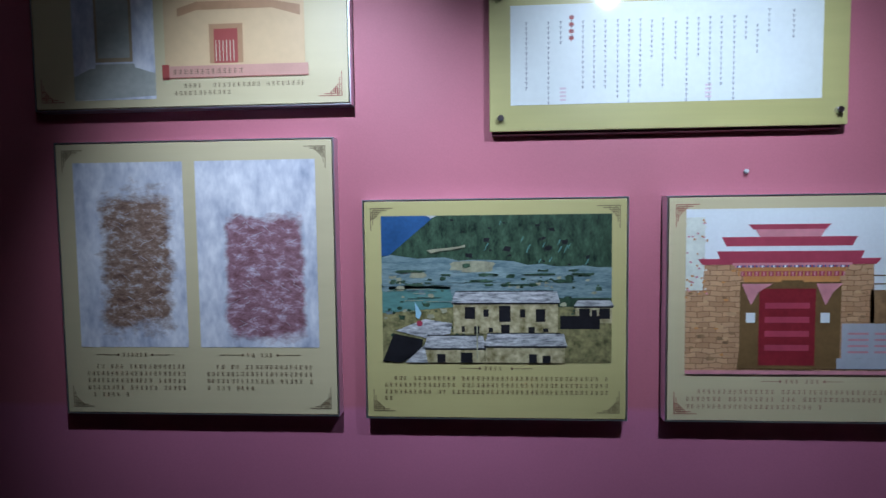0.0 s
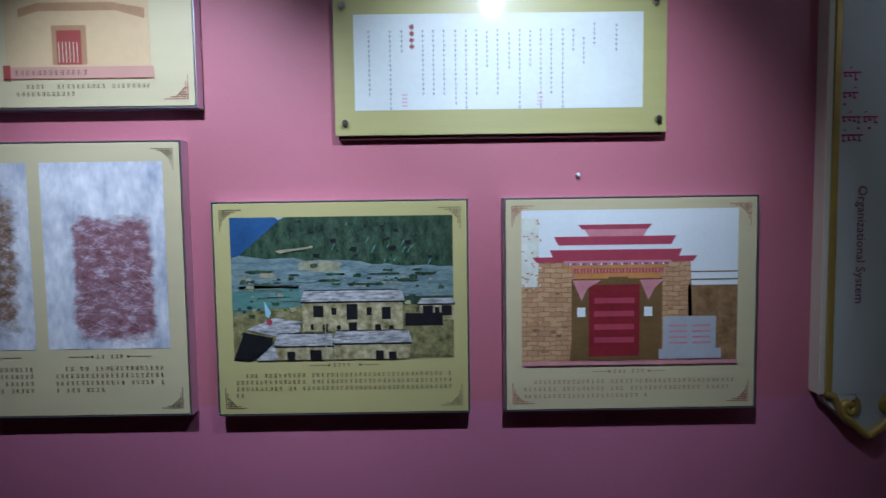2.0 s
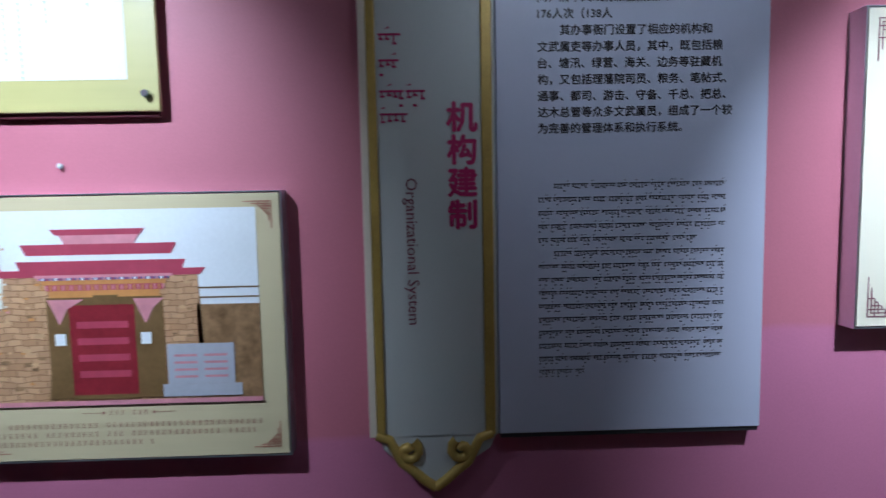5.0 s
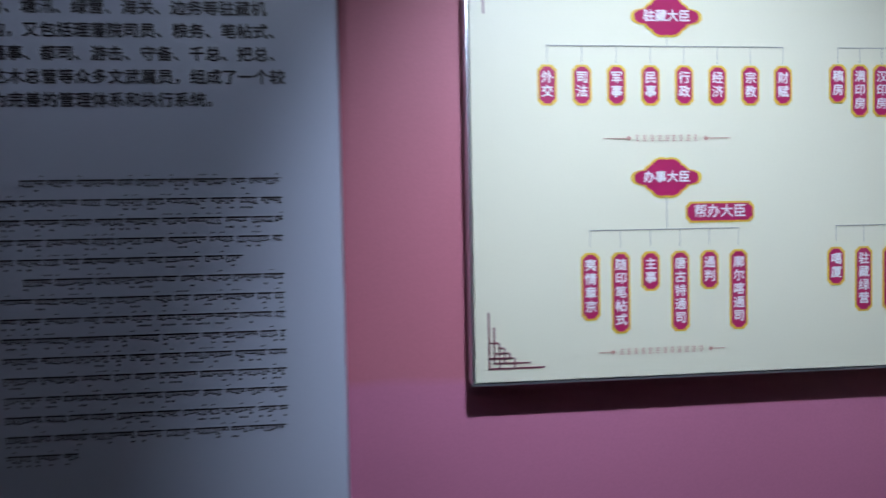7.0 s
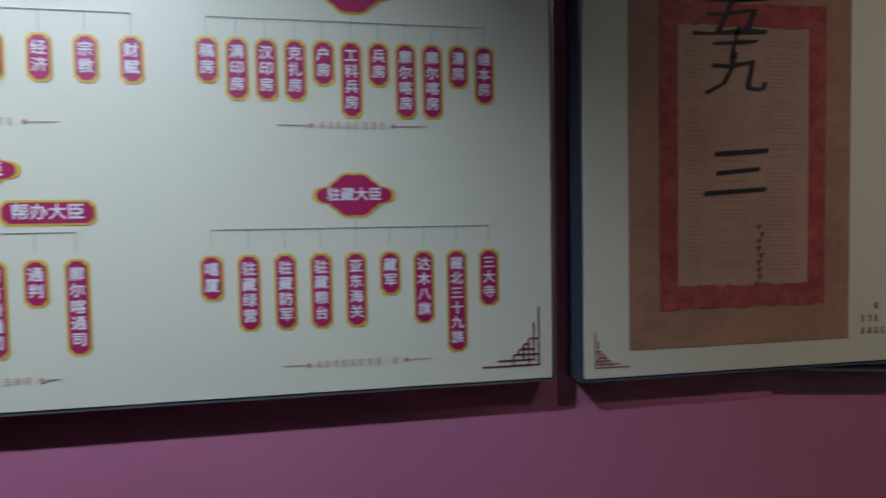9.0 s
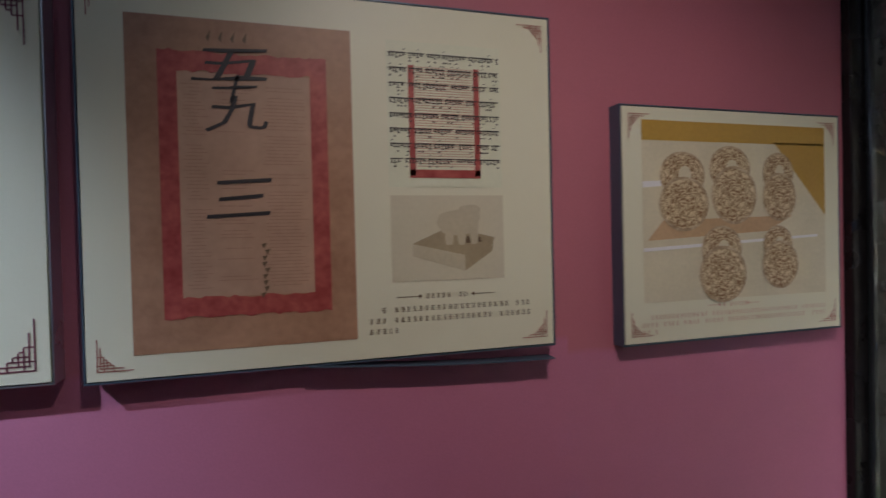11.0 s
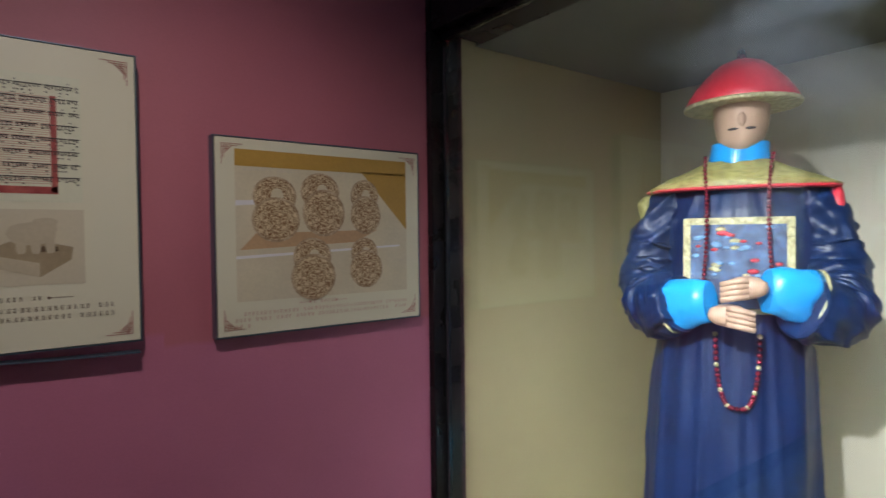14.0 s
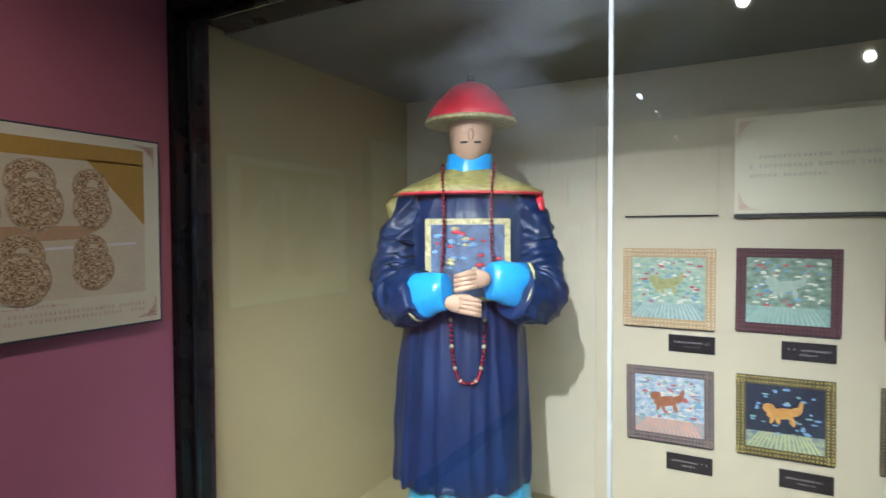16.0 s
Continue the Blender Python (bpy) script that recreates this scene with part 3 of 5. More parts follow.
BADGES = [
    # y, z, w, h, border, ground, sea, beast, tilt, label
    (0.238, 1.065, 0.365, 0.335, ((0.42, 0.28, 0.16), (0.70, 0.58, 0.38)), ((0.16, 0.36, 0.34), (0.52, 0.60, 0.46)), ((0.14, 0.30, 0.34), (0.40, 0.52, 0.50)), ((0.26, 0.28, 0.10), (0.45, 0.44, 0.22)), 0, "tan bordered embroidered square with a pale green crane ground"),
    (-0.197, 1.075, 0.352, 0.330, ((0.04, 0.015, 0.02), (0.16, 0.05, 0.07)), ((0.05, 0.12, 0.10), (0.34, 0.46, 0.36)), ((0.18, 0.34, 0.33), (0.32, 0.48, 0.44)), ((0.28, 0.40, 0.36), (0.46, 0.55, 0.48)), 0.4, "dark bordered embroidered square with a grey green bird"),
    (0.218, 0.572, 0.345, 0.320, ((0.07, 0.07, 0.10), (0.36, 0.24, 0.18)), ((0.10, 0.26, 0.46), (0.66, 0.72, 0.74)), ((0.14, 0.38, 0.48), (0.62, 0.34, 0.26)), ((0.22, 0.07, 0.03), (0.40, 0.16, 0.08)), -0.8, "blue embroidered square with a brown beast over striped sea"),
    (-0.206, 0.582, 0.332, 0.320, ((0.03, 0.025, 0.02), (0.46, 0.36, 0.10)), ((0.008, 0.012, 0.03), (0.02, 0.03, 0.07)), ((0.05, 0.14, 0.30), (0.44, 0.48, 0.26)), ((0.42, 0.19, 0.04), (0.62, 0.34, 0.10)), -0.6, "black embroidered square with an orange tiger and gold fret border"),
    (-0.675, 1.075, 0.35, 0.33, ((0.20, 0.03, 0.06), (0.44, 0.18, 0.16)), ((0.12, 0.26, 0.30), (0.50, 0.50, 0.42)), ((0.10, 0.28, 0.36), (0.44, 0.50, 0.46)), ((0.30, 0.28, 0.12), (0.50, 0.45, 0.25)), 0, "crimson bordered embroidered square with a crane"),
    (-0.668, 0.582, 0.35, 0.32, ((0.05, 0.04, 0.03), (0.28, 0.20, 0.12)), ((0.10, 0.20, 0.30), (0.42, 0.50, 0.50)), ((0.10, 0.24, 0.34), (0.46, 0.44, 0.34)), ((0.30, 0.14, 0.06), (0.46, 0.24, 0.12)), 0, "dark bordered embroidered square with a brown beast"),
]
for k, (by, bz, w, h, border, ground, sea, beast, tilt, label) in enumerate(BADGES):
    rng = random.Random(70 + k)
    ms = embroidery("embroidery%s" % "abcdef"[k], border, ground, sea, beast, k)
    th = back_board_thing("rank_badge", by, bz, w, h, label, "embroidered badge", "embroidered squares in the showcase")
    part("mount", boxed(0.004, w - 0.004, 0.003, 0.012, -0.006, h - 0.004), "dark_edge", th)
    part("cloth", boxed(0, w, 0, 0.003, 0, h, 0.001), ms[0], th)
    i = w * 0.105
    bm = bmesh.new()
    rect(bm, i, w - i, i, h - i, -0.0015)
    part("ground", bm, ms[1], th)
    # fret lines in the border
    bm = bmesh.new()
    for s in range(26):
        a = (s + 0.5) / 26
        for hw in (0.25, 0.7):
            o = i * hw
            rect(bm, a * w - 0.0035, a * w + 0.002, o - 0.0035, o + 0.003, -0.001)
            rect(bm, a * w - 0.0035, a * w + 0.002, h - o - 0.003, h - o + 0.0035, -0.001)
            rect(bm, o - 0.0035, o + 0.003, a * h - 0.0035, a * h + 0.002, -0.0012)
            rect(bm, w - o - 0.003, w - o + 0.0035, a * h - 0.0035, a * h + 0.002, -0.0012)
    part("border_fret", bm, material("fret%s" % "abcdef"[k], border[1], 0.6, vary=0.1, bump=0.2), th)
    # slanting stripes of sea at the foot
    bm = bmesh.new()
    mid, top = w / 2, i + (h - 2 * i) * 0.26
    rect(bm, i, w - i, i, top, -0.002, 0)
    n = 16
    for s in range(n):
        u = i + (w - 2 * i) * s / n
        d = (mid - u) * 0.35
        u2 = min(max(u + d, i), w - i)
        poly(bm, [(u, i), (u + 0.007, i), (u2 + 0.007, top), (u2, top)], -0.0024, 1)
    part("sea_stripes", bm, [ms[2], material("stripe%s" % "abcdef"[k], sea[1], 0.6, vary=0.2, bump=0.2)], th)
    # clouds and flowers
    bm = bmesh.new()
    for s in range(110):
        u, v = rng.uniform(i + 0.02, w - i - 0.02), rng.uniform(top, h - i - 0.012)
        a, b2 = rng.uniform(0.005, 0.015), rng.uniform(0.003, 0.006)
        poly(bm, [(u + a * math.cos(q * 0.785), v + b2 * math.sin(q * 0.785)) for q in range(8)], -0.0026 - 0.00001 * s, rng.choice((0, 0, 1, 2, 3)) if k != 3 else rng.choice((1, 1, 3)))
    if k == 3:
        bmesh.ops.delete(bm, geom=[f for n2, f in enumerate(list(bm.faces)) if n2 % 3], context="FACES")
    part("cloud_stitching", bm, ["stitch_white", "stitch_blue", "stitch_red", "stitch_teal"], th)
    # the beast: body, neck, head, legs, tail
    bm = bmesh.new()
    c, d = w * 0.47, top + (h - i - top) * 0.42
    for u, v, a, b2, an in ((0, 0, 0.052, 0.022, 10), (-0.042, 0.018, 0.022, 0.019, 0), (0.045, 0.012, 0.028, 0.016, 30), (-0.03, -0.024, 0.008, 0.020, -20), (-0.012, -0.024, 0.008, 0.02, 15), (0.036, -0.024, 0.009, 0.022, 15), (0.062, 0.030, 0.008, 0.026, -15)):
        r0 = radians(an)
        poly(bm, [(c + u + a * math.cos(q) * math.cos(r0) - b2 * math.sin(q) * math.sin(r0), d + v + a * math.cos(q) * math.sin(r0) + b2 * math.sin(q) * math.cos(r0)) for q in (n3 * math.pi / 6 for n3 in range(12))], -0.0042 - 0.0002 * len(bm.faces))
    part("beast", bm, ms[3], th)
    th.matrix_world = th.matrix_world @ pose(0, 0, 0, 0, tilt, 0)

for k, (ly, lz) in enumerate(((0.052, 0.965), (-0.358, 0.972), (0.057, 0.460), (-0.356, 0.470), (-0.83, 0.972), (-0.83, 0.465))):
    rng = random.Random(k)
    th = back_board_thing("caption_plaque", ly, lz, 0.178, 0.072, "small dark caption plaque with white print", "plaque", "caption plaques in the showcase", 0.006)
    part("plate", boxed(0, 0.178, 0, 0.006, 0, 0.072, 0.0015), "plaque", th)
    bm = bmesh.new()
    small_text(bm, rng, 0.022, 0.160, 0.046, 1, 0.01, 0.008, -0.0008, 0, 0, 1.0)
    small_text(bm, rng, 0.060, 0.125, 0.028, 1, 0.01, 0.007, -0.0008, 0, 0, 1.0)
    part("print", bm, "print_white", th)

th = back_board_thing("blank_panel", 0.231, 1.540, 0.363, 0.382, "blank cream panel on the showcase back", "panel", "", 0.010)
part("sheet", boxed(0, 0.363, 0, 0.010, 0, 0.382, 0.001), "cream_board", th)
part("foot_rail", boxed(0, 0.363, -0.002, 0.010, -0.008, -0.001, 0.001), "dark_edge", th)
th = back_board_thing("caption_board", -0.190, 1.540, 0.85, 0.375, "white introduction board with red corner frets", "caption board", "", 0.03)
part("sheet", boxed(0, 0.85, 0, 0.012, 0, 0.375, 0.001), "ivory_board", th)
part("backing", boxed(0.01, 0.84, 0.012, 0.03, 0.01, 0.365), "dark_edge", th)
part("foot_rail", boxed(0, 0.85, -0.001, 0.03, -0.016, -0.001, 0.001), "dark_edge", th)
for sx, sy, u, v in ((1, 1, 0.015, 0.015), (-1, 1, 0.835, 0.015), (1, -1, 0.015, 0.36), (-1, -1, 0.835, 0.36)):
    corner_ornament(th, u, v, sx, sy, 0.07, "print_blush")
bm = bmesh.new()
small_text(bm, random.Random(4), 0.05, 0.79, 0.225, 3, 0.036, 0.015, -0.0012, 0, 2, 0.35)
part("print", bm, "print_grey", th)


# ---- mannequin: one plain mesh ----
def mannequin():
    bm = bmesh.new()
    ROBE, CYAN, RED, SKIN, GOLD, BEAD, BADGE, CAPE, SKIRT, DARK, STITCH = range(11)

    def between(rows, steps):
        out = []
        for p, q in zip(rows, rows[1:]):
            out += [tuple(x + (y - x) * k / steps for x, y in zip(p, q)) for k in range(steps)]
        return out + [rows[-1]]

    def loft(rings, slot, seg=40, fold=0.0, waves=9, cap=True, seed=0.0, steps=1):
        """Rings of (z, half width, half depth, x, y)."""
        last = None
        rings = between(rings, steps)
        for z, rx, ry, x, y in rings:
            ring = []
            for k in range(seg):
                a = 2 * math.pi * k / seg
                f = 1 + fold * (math.sin(a * waves + seed + z * 2) + 0.6 * math.sin(a * 5 + z * 5))
                ring.append(bm.verts.new((x + rx * f * math.cos(a), y + ry * f * math.sin(a), z)))
            if last:
                for k in range(seg):
                    q = bm.faces.new((last[k], last[(k + 1) % seg], ring[(k + 1) % seg], ring[k]))
                    q.material_index, q.smooth = slot, True
            elif cap:
                q = bm.faces.new(ring[::-1])
                q.material_index = slot
            last = ring
        if cap:
            q = bm.faces.new(last)
            q.material_index = slot

    def tube(path, slot, seg=20, fold=0.0, flat=1.0):
        """Rings of (centre, radius) along a bent limb."""
        last = None
        if slot == ROBE:
            path = [((p[0], p[1], p[2]), p[3]) for p in between([(*p, r) for p, r in path], 9)]
        pts = [Vector(p) for p, r in path]
        for i, (p, r) in enumerate(path):
            d = (pts[min(i + 1, len(pts) - 1)] - pts[max(i - 1, 0)]).normalized()
            s = d.cross(Vector((0, 0, 1)))
            s = s.normalized() if s.length > 0.05 else Vector((1, 0, 0))
            u = s.cross(d)
            ring = []
            for k in range(seg):
                a = 2 * math.pi * k / seg
                f = r * (1 + fold * math.sin(a * 3 + i * 0.7) + fold * math.sin(i * 0.9 + a))
                ring.append(bm.verts.new(pts[i] + s * (f * math.cos(a) * flat) + u * (f * math.sin(a))))
            if last:
                for k in range(seg):
                    q = bm.faces.new((last[k], last[(k + 1) % seg], ring[(k + 1) % seg], ring[k]))
                    q.material_index, q.smooth = slot, True
            last = ring
            if i in (0, len(path) - 1):
                q = bm.faces.new(ring)
                q.material_index = slot

    def ball(p, r, slot, sub=2, scale=(1, 1, 1)):
        g = bmesh.ops.create_icosphere(bm, subdivisions=sub, radius=r, matrix=Matrix.Translation(p) @ Matrix.Diagonal((*scale, 1)))
        for f in {f for v in g["verts"] for f in v.link_faces}:
            f.material_index, f.smooth = slot, True

    # z from the showcase floor
    for sx in (-1, 1):
        loft([(0.0, 0.055, 0.12, sx * 0.085, -0.05), (0.05, 0.052, 0.11, sx * 0.085, -0.045), (0.09, 0.045, 0.06, sx * 0.085, -0.005), (0.14, 0.05, 0.055, sx * 0.085, 0.0)], DARK, 20)
    loft([(0.10, 0.225, 0.165, 0, 0), (0.22, 0.225, 0.165, 0, 0), (0.30, 0.222, 0.163, 0, 0), (0.44, 0.212, 0.155, 0, 0)], SKIRT, 64, 0.014, 11)
    loft([(0.395, 0.238, 0.180, -0.022, 0), (0.402, 0.244, 0.186, -0.022, 0), (0.60, 0.238, 0.180, -0.022, 0), (0.80, 0.224, 0.166, -0.020, 0), (0.98, 0.210, 0.152, -0.014, 0), (1.12, 0.206, 0.145, -0.008, 0), (1.26, 0.214, 0.138, 0, 0),
          (1.34, 0.216, 0.128, 0, 0.005), (1.40, 0.190, 0.108, 0, 0.01), (1.44, 0.120, 0.085, 0, 0.01), (1.465, 0.075, 0.070, 0, 0.01)], ROBE, 144, 0.006, 7, steps=7)
    # cape with pointed shoulders, its rim and lining
    loft([(1.405, 0.255, 0.135, 0, 0.0), (1.412, 0.262, 0.140, 0, 0.0), (1.440, 0.200, 0.122, 0, 0.0), (1.475, 0.125, 0.095, 0, 0.005), (1.500, 0.080, 0.072, 0, 0.01)], CAPE, 48, 0.02, 4)
    loft([(1.401, 0.257, 0.137, 0, 0.0), (1.4055, 0.265, 0.143, 0, 0.0), (1.4105, 0.263, 0.141, 0, 0.0)], RED, 48, 0.02, 4)
    ball((-0.262, 0.0, 1.345), 0.042, CAPE, 2, (0.55, 1.1, 1.2))
    ball((0.252, 0.0, 1.350), 0.045, RED, 2, (0.5, 1.1, 1.5))
    # sleeves
    for sx in (-1, 1):
        tube([((sx * 0.160, 0.0, 1.390), 0.055), ((sx * 0.200, 0.0, 1.345), 0.068), ((sx * 0.225, -0.003, 1.29), 0.072), ((sx * 0.240, -0.008, 1.23), 0.078), ((sx * 0.248, -0.025, 1.17), 0.080), ((sx * 0.248, -0.05, 1.12), 0.086),
              ((sx * 0.240, -0.085, 1.075), 0.094), ((sx * 0.222, -0.125, 1.055), 0.096), ((sx * 0.195, -0.165, 1.058), 0.090), ((sx * 0.150, -0.205, 1.078), 0.080)], ROBE, 72, 0.03)
        cu = 0.02 if sx > 0 else -0.015
        tube([((sx * 0.168, -0.195, 1.078 + cu), 0.074), ((sx * 0.150, -0.208, 1.085 + cu), 0.073), ((sx * 0.125, -0.223, 1.091 + cu), 0.070), ((sx * 0.100, -0.238, 1.098 + cu), 0.064), ((sx * 0.066, -0.255, 1.102 + cu), 0.058)], CYAN, 40, 0.02, 0.62)
        tube([((sx * 0.1765, -0.196, 1.076 + cu), 0.079), ((sx * 0.1735, -0.198, 1.0772 + cu), 0.082), ((sx * 0.1705, -0.2, 1.0784 + cu), 0.079)], GOLD, 26, 0.0, 0.7)
    # folded fingers as plain shapes
    for sx, cz in ((1, 1.130), (-1, 1.055)):
        ball((sx * 0.022, -0.285, cz), 0.042, SKIN, 2, (1.25, 0.55, 0.75))
        for k in range(4):
            z = cz + 0.020 - 0.014 * k
            tube([((sx * 0.025, -0.300, z), 0.0088), ((-sx * 0.008, -0.309, z - 0.004), 0.009), ((-sx * 0.040, -0.303, z - 0.013), 0.0075)], SKIN, 8)
    # head: a plain ovoid with a neck
    loft([(1.44, 0.056, 0.056, 0, 0.0), (1.53, 0.054, 0.056, 0, 0.0)], SKIN, 24)
    loft([(1.512, 0.020, 0.024, 0, -0.038), (1.522, 0.042, 0.055, 0, -0.024), (1.545, 0.060, 0.080, 0, -0.012), (1.580, 0.071, 0.092, 0, -0.005), (1.620, 0.077, 0.097, 0, 0.0), (1.665, 0.078, 0.098, 0, 0.002), (1.71, 0.073, 0.092, 0, 0.004), (1.75, 0.050, 0.065, 0, 0.006)], SKIN, 36)
    ball((0, -0.094, 1.604), 0.013, SKIN, 2, (0.9, 1.0, 1.7))
    # painted moustache and chin tuft as plain dark shapes
    for sx in (-1, 1):
        ball((sx * 0.019, -0.090, 1.578), 0.016, DARK, 2, (1.2, 0.45, 0.28))
    ball((0, -0.078, 1.543), 0.013, DARK, 2, (1.0, 0.6, 0.7))
    # stand-up collar
    loft([(1.455, 0.086, 0.080, 0, 0.0), (1.475, 0.085, 0.080, 0, 0.0), (1.515, 0.079, 0.076, 0, -0.002), (1.545, 0.077, 0.073, 0, 0.004)], CYAN, 32, 0.01, 3, cap=False)
    # cone hat: crown, under side, gold rim, knob
    HAT = 1.797
    loft([(HAT - (HAT - q[0]) * 0.80, *q[1:]) for q in ((1.624, 0.158, 0.158, 0, 0.012), (1.634, 0.160, 0.160, 0, 0.012), (1.668, 0.146, 0.146, 0, 0.010), (1.712, 0.120, 0.120, 0, 0.007), (1.752, 0.090, 0.090, 0, 0.004), (1.782, 0.062, 0.062, 0, 0.0), (1.799, 0.028, 0.028, 0, 0.0))], RED, 96, 0.004, 26)
    loft([(1.654, 0.160, 0.160, 0, 0.012), (1.659, 0.163, 0.163, 0, 0.012), (1.667, 0.1615, 0.1615, 0, 0.012)], GOLD, 48)
    ball((0, 0, 1.806), 0.014, BEAD, 2)
    ball((0, 0, 1.822), 0.012, DARK, 2)
    # chest badge with a border
    def chest(x0, x1, z0, z1, y, slot):
        n, rows = 10, []
        for z in (z0, z1):
            rows.append([bm.verts.new((x0 + (x1 - x0) * k / n, y - 0.155 + 0.9 * ((x0 + (x1 - x0) * k / n) ** 2) + 0.05 * (z - 1.2), z)) for k in range(n + 1)])
        for k in range(n):
            q = bm.faces.new((rows[0][k], rows[0][k + 1], rows[1][k + 1], rows[1][k]))
            q.material_index = slot
    chest(-0.142, 0.142, 1.045, 1.318, 0.0, GOLD)
    chest(-0.122, 0.122, 1.06, 1.298, -0.003, BADGE)
    rng = random.Random(3)
    for k in range(34):
        x, z = rng.uniform(-0.11, 0.11), rng.uniform(1.15, 1.29)
        ball((x, -0.158 + 0.9 * x * x + 0.05 * (z - 1.2), z), rng.uniform(0.006, 0.012), rng.choice((STITCH, STITCH, STITCH, GOLD, RED)), 1, (1.5, 0.25, 0.7))
    # court beads: two strands over the chest and a loop below the cuffs
    for sx in (-1, 1):
        for k in range(34):
            f = k / 33
            z = 1.50 - 0.42 * f
            x = sx * (0.088 - 0.014 * math.sin(f * 3.1) + 0.006 * f)
            ball((x, -0.075 - 0.095 * min(1, f * 2.3) - 0.012, z), 0.0068, BEAD, 1)
        for k in range(19):
            f = k / 18
            a = f * math.pi / 2
            ball((sx * 0.056 * math.cos(a) ** 0.6, -0.170 - 0.02 * f, 0.985 - 0.205 * math.sin(a)), 0.0078, BEAD if k % 5 else GOLD, 1)
    # buttons down the front
    for k in range(6):
        ball((0.004, -0.168 - 0.018 * k / 5, 0.74 - 0.055 * k), 0.006, DARK, 1, (1.6, 0.6, 0.7))
    bmesh.ops.recalc_face_normals(bm, faces=bm.faces)
    bm.normal_update()
    for v in bm.verts:
        v.co.x += 0.012 * max(0.0, min(1.0, (v.co.z - 1.46) / 0.12))
        slots = {f.material_index for f in v.link_faces}
        if slots & {ROBE, CAPE, SKIRT, CYAN} and not slots & {BADGE}:
            sleeve = abs(v.co.x) > 0.17 and v.co.z > 0.95
            if sleeve:
                # creases that run round the bent arm
                p = Vector((v.co.x * 5, v.co.y * 5, v.co.z * 11 + abs(v.co.x) * 9))
                ridge = (1 - abs(noise.noise(p))) ** 3
                fine = (1 - abs(noise.noise(p * 1.9 + Vector((7, 3, 1))))) ** 3
                push = 0.022 * ridge + 0.008 * fine - 0.016
            elif slots & {ROBE}:
                # long hanging folds that deepen towards the hem
                a = math.atan2(v.co.y, v.co.x)
                p = Vector((math.cos(a) * 3.4, math.sin(a) * 3.4, v.co.z * 0.9))
                low = max(0.0, min(1.0, (1.25 - v.co.z) / 0.8))
                push = (0.020 * (1 - abs(noise.noise(p))) ** 4 - 0.008) * (0.35 + 0.65 * low) + 0.004 * noise.noise(Vector((v.co.x * 22, v.co.y * 22, v.co.z * 5)))
            else:
                push = 0.006 * noise.noise(Vector((v.co.x * 30, v.co.y * 30, v.co.z * 12)))
            v.co += v.normal * push
    ob = part("mannequin", bm, [M["robe"], M["cyan_satin"], M["hat_red"], M["wax"], M["brocade_gold"], M["bead"], M["badge_cloth"], M["cape_brocade"], M["skirt_brocade"], M["dark_edge"], M["stitch_blue"]])
    tagged(ob, "costumed mannequin in a navy robe and red cone hat", "mannequin")
    return ob


ob = mannequin()
ob.matrix_world = pose(6.385, 0.640, CASE_FLOOR, 0, 0, -64)


# ---- boards on the pink wall ----
def photo(parent, bm, mats, name="photo", label=""):
    return part(name, bm, mats, parent, label)


def jag(rng, u0, u1, v0, v1, n, amp):
    return [(u0 + (u1 - u0) * k / n, v0 + (v1 - v0) * k / n + rng.uniform(-amp, amp)) for k in range(n + 1)]


def blob(rng, u, v, a, b, n=22, rough=0.12):
    return [(u + a * (1 + rng.uniform(-rough, rough)) * math.copysign(abs(math.cos(q)) ** 0.55, math.cos(q)), v + b * (1 + rng.uniform(-rough, rough)) * math.copysign(abs(math.sin(q)) ** 0.55, math.sin(q))) for q in (2 * math.pi * k / n for k in range(n))]


P1, P2, P3, P4 = -0.0010, -0.0014, -0.0018, -0.0022

# upper board: a stele and an old tower
rng = random.Random(11)
th = board("champagne display board with an old stele photo and faded tower print", -0.505, 0.303, 1.786, 2.28, "champagne_board", "silver_edge", ornament=0.06)
bm = bmesh.new()
rect(bm, 0.106, 0.319, 0.022, 0.46, P1, 0)
poly(bm, [(0.106, 0.022), (0.319, 0.03), (0.319, 0.085), (0.27, 0.10), (0.15, 0.10), (0.106, 0.08)], P2, 1)
rect(bm, 0.165, 0.262, 0.115, 0.44, P3, 2)
rect(bm, 0.172, 0.255, 0.125, 0.43, P4, 3)
poly(bm, [(0.15, 0.05), (0.285, 0.05), (0.265, 0.11), (0.165, 0.11)], P3, 4)
photo(th, bm, ["plaster_blue", "stele_grey", "sepia_mid", "stele_grey", "stele_grey"], label="photo of a grey stone stele")
bm = bmesh.new()
rect(bm, 0.345, 0.70, 0.10, 0.46, P1, 0)
poly(bm, [(0.38, 0.22), (0.43, 0.235), (0.62, 0.235), (0.69, 0.215), (0.69, 0.24), (0.61, 0.255), (0.43, 0.255), (0.38, 0.24)], P2, 1)
rect(bm, 0.46, 0.545, 0.105, 0.20, P2, 1)
rect(bm, 0.472, 0.532, 0.105, 0.188, P3, 2)
for k in range(6):
    rect(bm, 0.476 + k * 0.009, 0.478 + k * 0.009, 0.11, 0.16, P4, 3)
photo(th, bm, ["old_photo", "old_photo_dark", "print_red", "sepia_pale"], label="faded orange print of a stone tower")
bm = bmesh.new()
rect(bm, 0.338, 0.708, 0.072, 0.100, P3 - 0.001, 1)
rect(bm, 0.338, 0.356, 0.068, 0.104, P4 - 0.001, 0)
rect(bm, 0.338, 0.708, 0.0705, 0.072, P4 - 0.001, 0)
part("title_band", bm, ["print_red", "print_blush"], th)
bm = bmesh.new()
small_text(bm, rng, 0.365, 0.56, 0.092, 1, 0.02, 0.013, P4 - 0.0015, 0, 0, 1)
